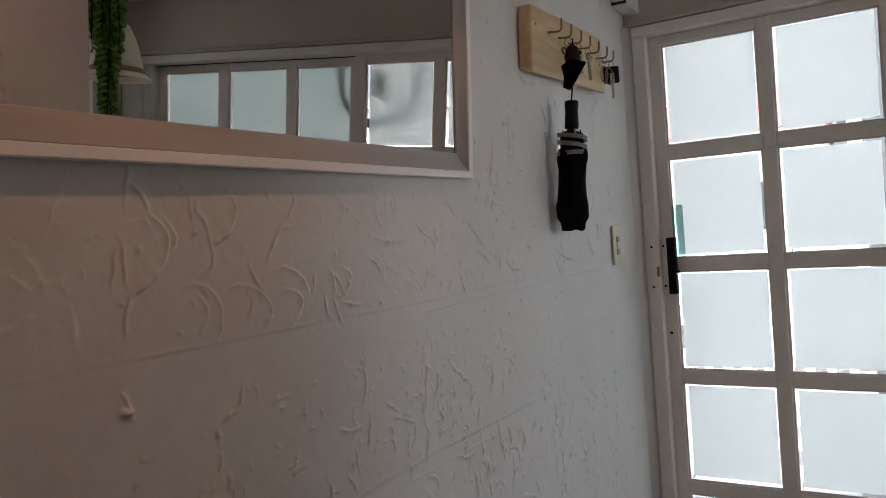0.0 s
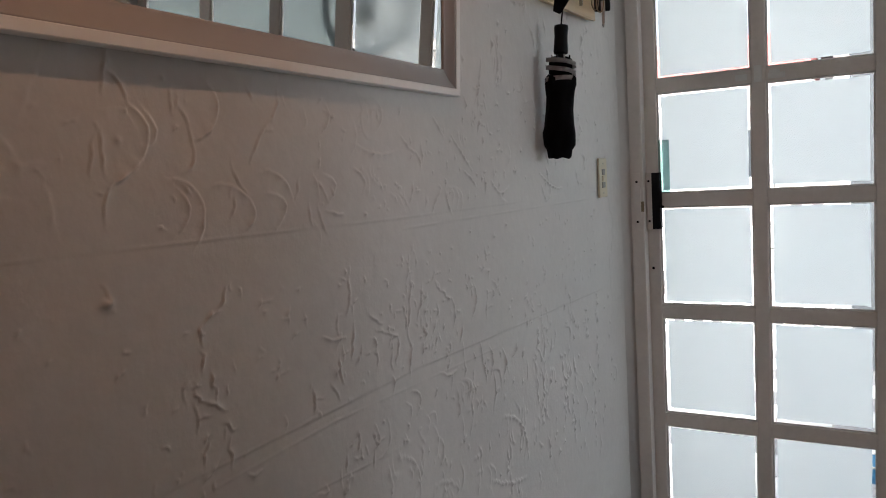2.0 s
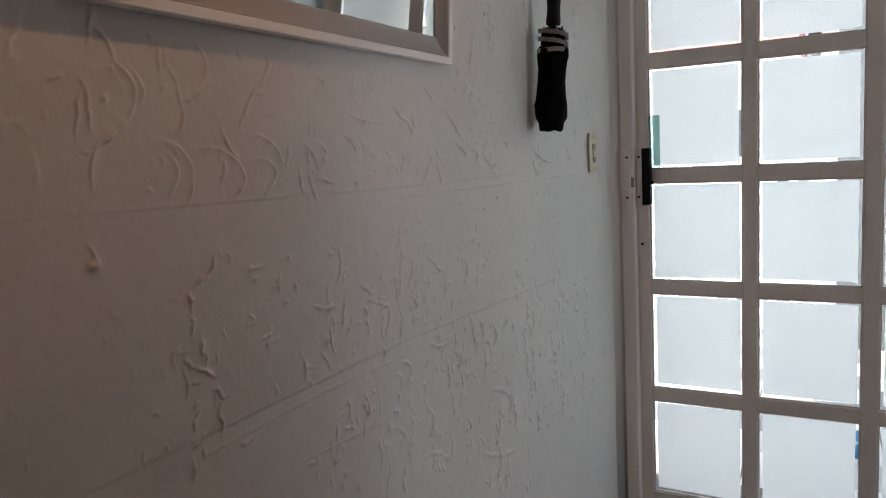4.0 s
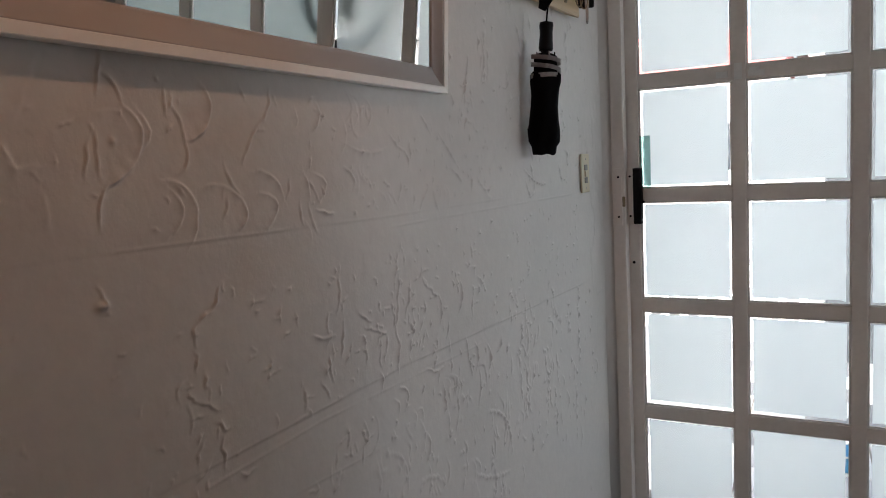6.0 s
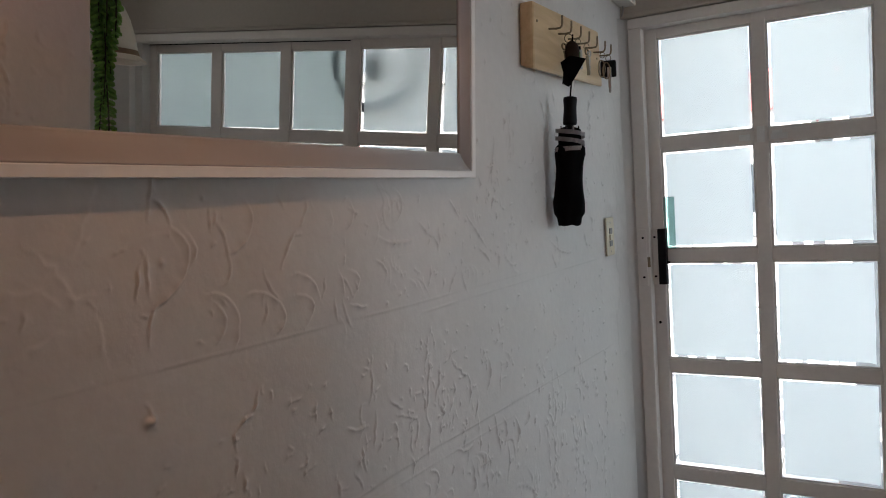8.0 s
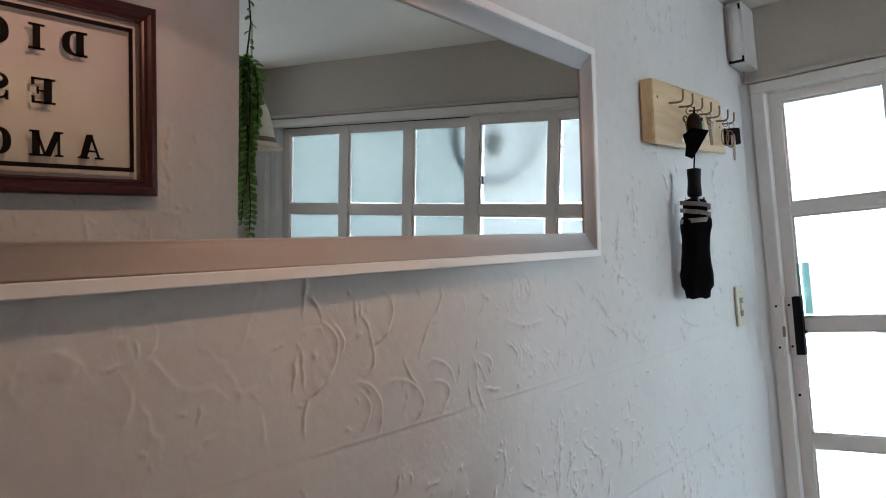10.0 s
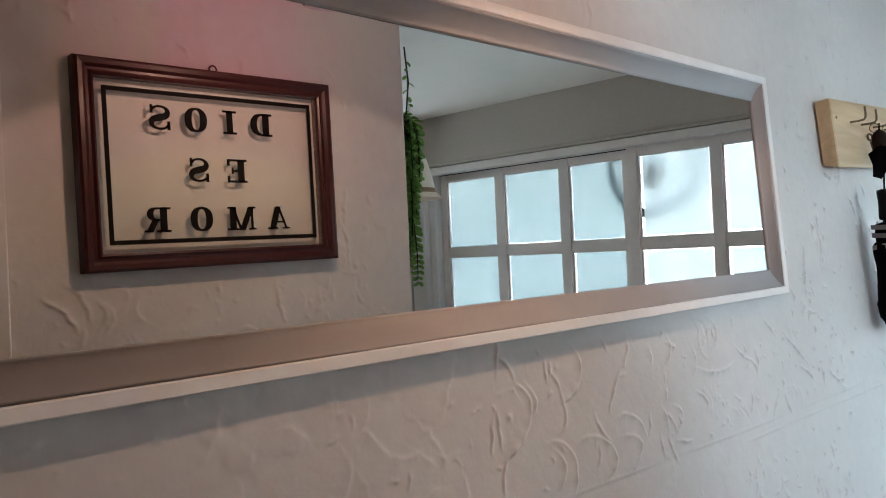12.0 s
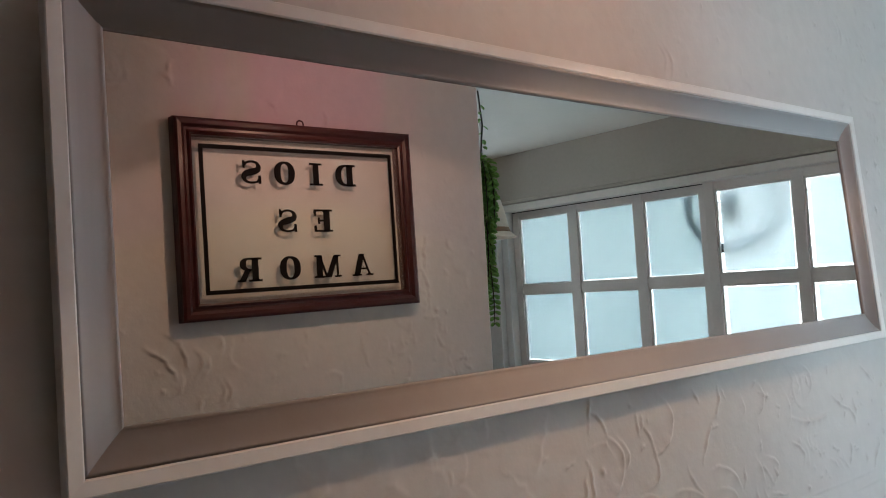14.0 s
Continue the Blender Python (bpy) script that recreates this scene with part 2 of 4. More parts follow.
class Plaster:
    """Heights in metres over a wall: a smooth skim coat with trowel marks left standing on it."""

    def __init__(self, ys, zs, seed):
        self.ys, self.zs, self.rng = ys, zs, np.random.RandomState(seed)
        self.Y, self.Z = np.meshgrid(ys, zs, indexing="ij")
        self.H = np.zeros_like(self.Y)
        for k in range(26):
            w, a = self.rng.uniform(4, 36), self.rng.uniform(0, 2 * np.pi)
            self.H += 0.0017 / w * np.sin(w * (self.Y * np.cos(a) + self.Z * np.sin(a)) + self.rng.uniform(0, 6.28))
        # low skim edges, in patches
        nz = 0.62 * lattice(self.rng, ys, zs, 7, 6) + 0.25 * lattice(self.rng, ys, zs, 16, 14) + 0.13 * lattice(self.rng, ys, zs, 45, 38)
        patch = np.clip((lattice(self.rng, ys, zs, 2.2, 2.6) - 0.45) * 3, 0, 1)
        self.H += 0.0010 * patch / (1 + np.exp(-(nz - 0.55) / 0.010))
        self.H += 0.00005 * lattice(self.rng, ys, zs, 40, 40)

    def ridge(self, py, pz, width, height, lean, broad):
        """A raised bead along a line of points: steep on one side, running out on the other."""
        ys, zs, rng = self.ys, self.zs, self.rng
        step = np.interp(py[0], ys[1:], np.diff(ys))
        width = max(width, 0.58 * step)
        height = height * (1 + 0.5 * min(1.0, max(0.0, (py[0] - 1.5) / 0.5)))      # coarser towards the door
        m = 3.0 * broad * width
        i0, i1 = np.searchsorted(ys, [py.min() - m, py.max() + m])
        j0, j1 = np.searchsorted(zs, [pz.min() - m, pz.max() + m])
        if i1 - i0 < 2 or j1 - j0 < 2:
            return
        sy, sz = self.Y[i0:i1, j0:j1], self.Z[i0:i1, j0:j1]
        best, side, along = np.full(sy.shape, 9.0), np.zeros(sy.shape), np.zeros(sy.shape)
        n = len(py) - 1
        for k in range(n):
            ay, az, by, bz = py[k], pz[k], py[k + 1] - py[k], pz[k + 1] - pz[k]
            L = by * by + bz * bz + 1e-12
            t = np.clip(((sy - ay) * by + (sz - az) * bz) / L, 0, 1)
            ey, ez = sy - ay - t * by, sz - az - t * bz
            d = np.hypot(ey, ez)
            near = d < best
            best = np.where(near, d, best)
            side = np.where(near, np.sign(by * ez - bz * ey), side)
            along = np.where(near, (k + t) / n, along)
        fall = np.where(side * lean > 0, np.exp(-best / (width * broad)), np.exp(-(best / width) ** 2))
        taper = np.sin(np.pi * np.clip(along, 0.04, 0.96)) ** 0.55
        ph = rng.uniform(0, 6.28, 2)
        taper = taper * (0.72 + 0.18 * np.sin(along * n * 2.3 + ph[0]) + 0.14 * np.sin(along * n * 0.9 + ph[1]))
        self.H[i0:i1, j0:j1] += 1.55 * height * taper * fall

    def bow(self, y0, z0, y1, z1, sag, height, lean=1, broad=6.0, width=0.0014, shake=0.0008):
        """A curved stroke between two ends that bulges by sag."""
        L = math.hypot(y1 - y0, z1 - z0)
        k = max(5, int(L / 0.007))
        s = np.linspace(0, 1, k)
        b = 4 * sag * s * (1 - s)
        py = y0 + (y1 - y0) * s - (z1 - z0) / L * b + self.rng.randn(k) * shake
        pz = z0 + (z1 - z0) * s + (y1 - y0) / L * b + self.rng.randn(k) * shake
        self.ridge(py, pz, width, height, lean, broad)

    def arcs(self, y0, y1, z0, z1, count, tall=1.0):
        """Single crescents, most of them open to one side, some nested."""
        r = self.rng
        for _ in range(count):
            y, z, L = r.uniform(y0, y1), r.uniform(z0, z1), r.uniform(0.018, 0.070)
            a = r.normal(-1.57, 0.45)
            sag = r.uniform(0.10, 0.42) * L * r.choice([1, 1, 1, -1])
            for q in range(r.choice([1, 1, 1, 2, 3])):
                g = 1 - 0.22 * q
                yy = y - 0.011 * q
                self.bow(yy, z, yy + g * L * math.cos(a), z + g * L * math.sin(a), sag * g, tall * r.uniform(0.0008, 0.0019), r.choice([-1, -1, 1]), r.uniform(2.5, 8), r.uniform(0.0010, 0.0016))

    def rags(self, y0, y1, z0, z1, count, tall=1.0):
        """Broken upright ridges where the trowel stopped, with crumbs and small shelves."""
        r = self.rng
        for _ in range(count):
            y, z = r.uniform(y0, y1), r.uniform(z0, z1)
            for q in range(r.randint(1, 5)):
                L = r.uniform(0.007, 0.032)
                self.bow(y, z, y + r.normal(0, 0.010), z - L, r.normal(0, 0.003), tall * r.uniform(0.0010, 0.0024), r.choice([1, -1]), r.uniform(1.5, 4), 0.0013, 0.0012)
                if r.rand() < 0.5:
                    self.bow(y, z - L * 0.5, y + r.choice([-1, 1]) * r.uniform(0.008, 0.030), z - L * 0.5 + r.normal(0, 0.003), 0.001, tall * r.uniform(0.0007, 0.0016), 1, 2.0, 0.0011)
                y, z = y + r.normal(0, 0.006), z - L - r.uniform(0.0, 0.012)

    def flecks(self, y0, y1, z0, z1, count, tall=1.0):
        r = self.rng
        for _ in range(count):
            y, z, L, a = r.uniform(y0, y1), r.uniform(z0, z1), r.uniform(0.004, 0.018), r.choice([0.0, 0.2, -0.3, 1.57, 1.2, 1.9]) + r.normal(0, 0.25)
            self.bow(y, z, y + L * math.cos(a), z + L * math.sin(a), r.normal(0, 0.0012), tall * r.uniform(0.0008, 0.0022), r.choice([1, -1]), r.uniform(1.2, 2.5), r.uniform(0.0009, 0.0014), 0.0005)


def relief_wall(name, x, sign, P, label):
    """A sheet with the plaster's relief; its rim drops back into the wall behind."""
    Y, Z = P.Y, P.Z
    ny, nz = Y.shape
    H = P.H.copy()
    H[0, :] = H[-1, :] = H[:, 0] = H[:, -1] = -0.012
    co = np.stack([x + sign * (H + 0.004), Y, Z], -1).reshape(-1, 3)
    idx = np.arange(ny * nz).reshape(ny, nz)
    q = np.stack([idx[:-1, :-1], idx[1:, :-1], idx[1:, 1:], idx[:-1, 1:]], -1).reshape(-1, 4)
    if sign < 0:
        q = q[:, ::-1]
    me = bpy.data.meshes.new(name)
    me.vertices.add(len(co))
    me.vertices.foreach_set("co", co.ravel())
    me.loops.add(q.size)
    me.loops.foreach_set("vertex_index", q.ravel())
    me.polygons.add(len(q))
    me.polygons.foreach_set("loop_start", np.arange(0, q.size, 4))
    me.polygons.foreach_set("use_smooth", np.ones(len(q), dtype=bool))
    me.update(calc_edges=True)
    me.materials.append(PLASTER)
    return tagged(new(name, me), label, "wall", kind="structure")


def spaced(*runs):
    """Grid lines with finer spacing where the wall is passed closely."""
    return np.concatenate([np.linspace(a, b, round((b - a) / d), endpoint=k == len(runs) - 1) for k, (a, b, d) in enumerate(runs)])


ys = spaced((0.10, 0.45, 0.003), (0.45, 1.80, 0.0018), (1.80, 2.4, 0.0024), (2.4, 2.995, 0.003))
zs = spaced((0.015, 0.60, 0.0065), (0.60, 0.90, 0.0034), (0.90, 1.56, 0.0018), (1.56, CEIL - 0.004, 0.0034))
west = Plaster(ys, zs, 7)
# trowel strokes, each from its start to its end with the bulge between; soft crescents under the mirror
for stroke in (
        (0.876, 1.448, 0.888, 1.388, 0.0175), (0.888, 1.388, 0.842, 1.359, 0.0023), (0.9, 1.439, 0.9, 1.402, 0.01), (0.999, 1.475, 1, 1.429, 0.0089), (1, 1.429, 0.967, 1.41, 0.0031),
        (0.93, 1.366, 0.972, 1.334, 0.0082), (0.972, 1.334, 0.958, 1.289, 0.0043), (0.936, 1.353, 0.932, 1.307, 0.0161), (0.994, 1.358, 1.057, 1.331, 0.0082), (1.057, 1.331, 1.045, 1.301, 0.0086),
        (1.086, 1.373, 1.14, 1.334, 0.0103), (1.088, 1.344, 1.099, 1.295, 0.0309), (1.193, 1.361, 1.2, 1.332, 0.0009), (1.214, 1.365, 1.222, 1.324, 0.0242), (1.364, 1.485, 1.367, 1.434, 0.0196),
        (1.233, 1.466, 1.219, 1.429, 0.0087), (1.306, 1.408, 1.425, 1.401, -0.0099)):
    west.bow(*stroke, 0.0023, -1, 3.4, 0.0017, 0.0005)
# long wavy beads beside them
for stroke in (
        (0.856, 1.506, 0.845, 1.456, -0.0011), (0.852, 1.481, 0.876, 1.448, 0.0049), (0.945, 1.451, 0.962, 1.41, 0.0044), (0.962, 1.41, 0.945, 1.372, 0.0105), (1.122, 1.48, 1.093, 1.431, 0.0092),
        (1.093, 1.431, 1.059, 1.383, -0.0016), (1.025, 1.383, 1.055, 1.341, -0.0061), (0.839, 1.423, 0.839, 1.373, -0.0013), (0.829, 1.41, 0.82, 1.374, 0.0006), (0.842, 1.359, 0.833, 1.319, -0.0026),
        (0.937, 1.467, 0.937, 1.44, -0.0012), (0.946, 1.463, 0.941, 1.446, 0.0009), (1.196, 1.356, 1.22, 1.326, 0.0032), (1.062, 1.479, 1.071, 1.463, 0.001), (1.025, 1.339, 1.017, 1.317, 0.0022),
        (1.154, 1.358, 1.145, 1.333, 0.0017), (1.175, 1.326, 1.179, 1.293, -0.0027), (1.195, 1.321, 1.211, 1.282, -0.003)):
    west.bow(*stroke, 0.0019, 1, 2.2, 0.0014, 0.0006)
# loose strokes towards the dark end
for stroke in (
        (0.457, 1.499, 0.463, 1.485, -0.0013), (0.493, 1.478, 0.459, 1.433, 0.0054), (0.504, 1.413, 0.5, 1.393, 0.0016), (0.609, 1.491, 0.627, 1.434, -0.0051), (0.597, 1.471, 0.61, 1.458, 0.0012),
        (0.646, 1.431, 0.677, 1.399, -0.0017), (0.677, 1.399, 0.713, 1.396, -0.0042), (0.71, 1.433, 0.748, 1.381, 0.0047), (0.735, 1.392, 0.763, 1.383, -0.0041), (0.711, 1.397, 0.733, 1.374, 0.0013),
        (0.612, 1.425, 0.608, 1.373, 0.0117), (0.629, 1.395, 0.651, 1.347, -0.0005), (0.676, 1.325, 0.738, 1.352, 0.0091), (0.77, 1.357, 0.776, 1.322, -0), (0.781, 1.498, 0.749, 1.426, 0.0034),
        (0.685, 1.5, 0.673, 1.473, 0.0063), (0.658, 1.492, 0.635, 1.482, 0.0038), (0.519, 1.443, 0.516, 1.419, -0.0035), (0.551, 1.452, 0.577, 1.433, 0.0034)):
    west.bow(*stroke, 0.0009, -1, 3.0, 0.0030, 0.0016)
# crisp slanting cuts towards the door
for stroke in (
        (1.567, 1.46, 1.605, 1.43, -0.0011), (1.64, 1.43, 1.725, 1.362, -0.0014), (1.688, 1.362, 1.743, 1.327, 0.0017), (1.446, 1.425, 1.492, 1.398, -0.005), (1.492, 1.398, 1.509, 1.371, 0.0038),
        (1.294, 1.373, 1.323, 1.35, 0.0032), (1.214, 1.312, 1.257, 1.304, -0.0013), (1.603, 1.32, 1.627, 1.28, -0.0053), (1.475, 1.344, 1.46, 1.313, 0.0033), (1.581, 1.326, 1.543, 1.291, -0.0025),
        (1.819, 1.337, 1.913, 1.323, -0.0197), (2.127, 1.348, 2.295, 1.305, -0.0138), (2.421, 1.35, 2.449, 1.306, -0.006), (2.136, 1.317, 2.165, 1.279, -0.0052), (1.785, 1.347, 1.786, 1.312, -0.0002),
        (1.514, 1.413, 1.517, 1.381, -0.0009), (1.379, 1.535, 1.384, 1.509, -0.0043), (1.798, 1.583, 1.758, 1.499, 0.0012), (1.88, 1.64, 1.869, 1.549, 0.0124)):
    west.bow(*stroke, 0.0028, -1, 1.7, 0.0013, 0.0007)
# torn edges below the upper joint
for stroke in (
        (0.996, 1.228, 0.981, 1.206, 0.0021), (0.981, 1.206, 0.959, 1.195, -0.0022), (0.959, 1.195, 0.951, 1.172, -0.0044), (0.951, 1.164, 0.947, 1.141, 0.0022), (0.965, 1.134, 0.966, 1.114, -0.0041),
        (0.932, 1.118, 0.95, 1.103, -0.0032), (0.95, 1.103, 0.975, 1.084, 0.0027), (0.977, 1.068, 0.993, 1.054, 0.0008), (0.984, 1.043, 0.987, 1.01, -0.0002), (1.313, 1.137, 1.347, 1.117, -0.0015),
        (1.327, 1.112, 1.397, 1.083, 0.0016), (1.397, 1.083, 1.381, 1.042, 0.0009), (1.265, 1.133, 1.254, 1.08, 0.0007), (1.222, 1.089, 1.226, 1.052, -0.0012), (1.196, 1.053, 1.216, 1.029, 0.0022),
        (1.447, 1.179, 1.425, 1.081, 0.0009), (1.488, 1.158, 1.464, 1.104, 0.001), (1.537, 1.156, 1.607, 1.111, -0.0019), (1.258, 1.203, 1.252, 1.151, 0.003)):
    west.bow(*stroke, 0.0025, 1, 2.2, 0.0014, 0.0016)
# hooks and shelves along the lower joint
for stroke in (
        (1.607, 1.111, 1.607, 1.067, 0.0051), (1.011, 0.99, 1.035, 0.987, -0.0046), (0.934, 0.997, 0.93, 0.971, 0.0022), (1.184, 1.131, 1.24, 1.118, -0.0033), (1.441, 1.06, 1.431, 1.012, -0.0056),
        (1.708, 1.127, 1.695, 1.065, 0.008), (1.726, 0.999, 1.746, 0.919, -0.0048), (1.771, 0.983, 1.77, 0.925, 0.0087), (1.838, 0.963, 1.837, 0.905, 0.0099), (1.922, 0.964, 1.894, 0.934, 0.0057),
        (1.54, 0.987, 1.616, 0.977, -0.0087), (1.431, 0.981, 1.446, 0.936, 0.0215), (1.82, 0.813, 1.961, 0.671, 0.0363), (1.606, 0.935, 1.615, 0.886, -0.0023), (1.308, 0.958, 1.304, 0.922, 0.0085),
        (1.514, 0.872, 1.519, 0.816, 0.0172), (1.492, 0.782, 1.583, 0.745, 0.0114), (1.743, 0.698, 1.938, 0.631, -0.0094), (1.38, 0.881, 1.439, 0.792, 0.0205)):
    west.bow(*stroke, 0.0031, -1, 2.2, 0.0014, 0.0010)
# stray marks higher up
for stroke in (
        (2.675, 2.159, 2.645, 2.049, 0.0301), (1.833, 1.998, 1.934, 2.007, -0.0115), (2.088, 2.079, 2.148, 2.082, -0.0094), (2.308, 1.915, 2.301, 1.873, -0.0224), (1.86, 1.836, 1.907, 1.835, -0.0062)):
    west.bow(*stroke, 0.0018, 1, 2.0, 0.0016, 0.0008)
west.arcs(0.30, 0.85, 1.22, 1.50, 9, 0.55)
west.arcs(1.10, 1.75, 1.29, 1.50, 12, 0.6)
west.arcs(1.75, 2.60, 1.28, 2.20, 26, 1.1)
west.arcs(0.50, 2.60, 1.95, 2.30, 26, 0.9)
west.arcs(1.15, 2.40, 0.72, 0.97, 52, 1.0)
west.arcs(0.40, 2.80, 0.10, 0.80, 50)
west.rags(0.88, 1.05, 1.02, 1.18, 2)
west.rags(1.05, 1.60, 1.02, 1.24, 18, 1.2)
west.rags(1.60, 2.50, 0.99, 1.22, 14)
west.rags(1.10, 2.60, 0.60, 0.98, 38, 1.25)
west.rags(1.62, 2.60, 1.33, 2.20, 24, 1.3)
west.rags(0.20, 1.10, 0.20, 0.95, 16)
west.flecks(0.70, 1.70, 1.00, 1.24, 90, 0.9)
west.flecks(0.30, 1.20, 1.31, 1.50, 34, 0.8)
west.flecks(1.20, 1.90, 1.30, 1.48, 80)
west.flecks(1.40, 2.60, 1.02, 1.24, 70)
west.flecks(1.20, 2.75, 0.50, 0.98, 140, 1.25)
west.flecks(1.70, 2.80, 1.28, 2.25, 120, 1.2)
west.flecks(0.40, 2.60, 1.90, 2.30, 60)
# long joints of an old dado show through
Y, Z = west.Y, west.Z
for ends, hgt, drop in ((((0.60, 1.298), (1.40, 1.286), (2.05, 1.284)), 0.0005, 0.0005), (((1.42, 1.267), (2.62, 1.263)), 0.0008, 0.0004),
                        (((0.70, 1.019), (1.46, 1.016), (1.74, 1.005), (2.70, 0.972)), 0.0008, 0.0009), (((0.85, 0.992), (1.20, 0.999), (1.40, 0.991), (1.85, 0.972)), 0.0006, 0.0), (((1.10, 0.918), (1.46, 0.890)), 0.0006, 0.0004)):
    line = np.interp(Y, [q[0] for q in ends], [q[1] for q in ends])
    inside = np.clip((Y - ends[0][0]) / 0.06, 0, 1) * np.clip((ends[-1][0] - Y) / 0.10, 0, 1)
    broken = np.clip(np.sin(Y * 23 + 9 * ends[0][1]) * np.sin(Y * 9.1) + 0.75, 0.15, 1) * inside
    west.H += hgt * np.exp(-((Z - line) / 0.0018) ** 2) * broken
    west.H -= drop * inside / (1 + np.exp(np.clip((Z - line) / 0.0014, -60, 60))) * np.exp(-np.clip(line - Z, 0, 1) / 0.06)
# a round dimple rim and broken plaster under the key rail
west.H += 0.0022 * np.exp(-(((Y - 0.859) / 0.004) ** 2 + ((Z - 1.409) / 0.004) ** 2))
for stroke in ((1.962, 1.768, 2.030, 1.750, -0.012), (2.030, 1.750, 2.075, 1.762, -0.006), (2.10, 1.70, 2.125, 1.655, 0.004), (2.20, 1.735, 2.215, 1.700, -0.003)):
    west.bow(*stroke, 0.0024, 1, 2.0, 0.0020, 0.0014)
# a blob of plaster left on the wall
west.H += 0.0065 * np.exp(-(((Y - 0.826) / 0.0065) ** 2 + ((Z - 1.241) / 0.0045) ** 2))
west.bow(0.822, 1.262, 0.830, 1.236, 0.003, 0.0016, 1, 1.6, 0.0016, 0.0006)
relief_wall("wall_west", 0.0, 1, west, "white painted wall of rough trowelled plaster")
structure("wall_west_core", boxed(-0.16, -2.6, 0, -0.002, 3.3, CEIL), PLAIN_WALL, "plain painted wall behind the plaster coat", "wall")

east = Plaster(spaced((0.35, CORNER - 0.002, 0.0035)), spaced((1.25, CEIL - 0.004, 0.0035)), 21)
for y0, z0, y1, z1, sag in ((1.20, 1.790, 1.215, 1.730, 0.004), (1.150, 1.735, 1.230, 1.690, -0.008), (1.225, 1.700, 1.250, 1.600, 0.010), (0.62, 1.580, 0.66, 1.520, 0.012), (0.58, 1.560, 0.64, 1.500, 0.006), (1.05, 1.570, 1.07, 1.480, -0.004),
                             (0.650, 2.120, 0.632, 2.085, 0.004), (0.632, 2.085, 0.650, 2.065, 0.004), (0.850, 2.060, 0.872, 2.035, 0.003), (0.985, 2.045, 0.990, 2.015, 0.006), (1.255, 1.775, 1.245, 1.690, -0.008)):
    east.bow(y0, z0, y1, z1, sag, 0.0032, 1, 2.2, 0.0020, 0.0018)
east.arcs(0.45, 1.42, 1.42, 1.62, 16, 1.2)
east.arcs(1.15, 1.42, 1.60, 1.80, 6, 1.2)
east.arcs(0.45, 1.42, 1.80, 2.25, 8, 1.0)
east.rags(0.45, 1.42, 1.40, 1.60, 8, 1.1)
east.flecks(0.45, 1.42, 1.40, 1.64, 34, 1.2)
east.flecks(0.45, 1.42, 1.64, 2.25, 16, 1.0)
east.H *= 1.15
relief_wall("wall_east_plaster", EAST, -1, east, "white trowelled plaster wall behind the framed sign")
structure("wall_east", boxed(EAST + 0.002, -2.6, 0, EAST + 0.13, CORNER, CEIL, 0.004), PLAIN_WALL, "white painted partition with a plain end", "wall")
structure("wall_south", boxed(0, -2.75, 0, 3.8, -2.6, CEIL), DIM_WALL, "unseen plain wall behind the viewer, dark grey to cut warm bounce", "wall")
# opening and window are made up, out of view, to hold the fill lamp
bm = boxed(3.65, -2.6, 0, 3.8, 1.56, CEIL)
box(bm, 3.65, 2.84, 0, 3.8, 3.3, CEIL)
box(bm, 3.65, 1.56, 0, 3.8, 2.84, 0.91)
box(bm, 3.65, 1.56, 2.09, 3.8, 2.84, CEIL)
structure("wall_far_east", bm, PLAIN_WALL, "plain painted wall of the room with an opening added out of view", "wall")
added_window_1 = thing("added_window_1", pose(3.66, 1.56, 0.91), "white framed window added out of view round the fill light", "window", kind="structure")
bm = boxed(0, 0, 0, 0.05, 1.28, 0.03, 0.003)
box(bm, 0, 0, 1.15, 0.05, 1.28, 1.18, 0.003)
box(bm, 0, 0, 0.03, 0.05, 0.03, 1.15, 0.003)
box(bm, 0, 1.25, 0.03, 0.05, 1.28, 1.15, 0.003)
part("window_frame", bm, TRIM, added_window_1)
part("window_sill", boxed(-0.06, -0.02, -0.03, 0.05, 1.30, -0.002, 0.004), TRIM, added_window_1)
structure("ceiling", boxed(-0.16, -2.75, CEIL, 3.8, 3.35, CEIL + 0.12), CEILING, "flat white painted ceiling", "ceiling")
structure("floor", boxed(-0.16, -2.75, -0.12, 3.8, 3.35, 0.0), GROUT, "unseen tiled floor with dark grout, brown to warm the bounce", "floor")

casing = tagged(part("casing_board", boxed(EAST - 0.026, 0.395, 0.40, EAST - 0.006, 0.526, 1.990, 0.003), TRIM), "white painted upright casing board on the partition", "casing", kind="structure")

# ---- glazed sliding front ----
W_FACE = -0.035
# pier added as a screen: its dim side hides wall the fill lamp overlights
structure("screening_pier", boxed(2.446, -0.20, 0.003, 2.54, W_FACE - 0.003, CEIL - 0.003), TAUPE_WALL, "plain painted pier added beside the sliding doors to hide overlit wall", "wall", m=FRONT)
structure("wall_front_header", boxed(0.0, W_FACE, 2.060, 3.9, 0.105, CEIL), TAUPE_WALL, "taupe painted wall above the glazed front", "wall", m=FRONT)
structure("wall_front", boxed(2.44, W_FACE, 0, 3.9, 0.105, 2.068), PLAIN_WALL, "painted wall beside the glazed front", "wall", m=FRONT)
bm, n = bmesh.new(), 14
fillet = [(0.0035 + 0.0265 * (1 - math.cos(q * math.pi / 2 / n)) ** 1.0, W_FACE - 0.075 + 0.070 * math.sin(q * math.pi / 2 / n)) for q in range(n + 1)] + [(0.030, 0.105), (-0.1, 0.105), (-0.1, W_FACE - 0.08)]
ends = [[bm.verts.new((x, y, z)) for x, y in fillet] for z in (0.0, 2.056)]
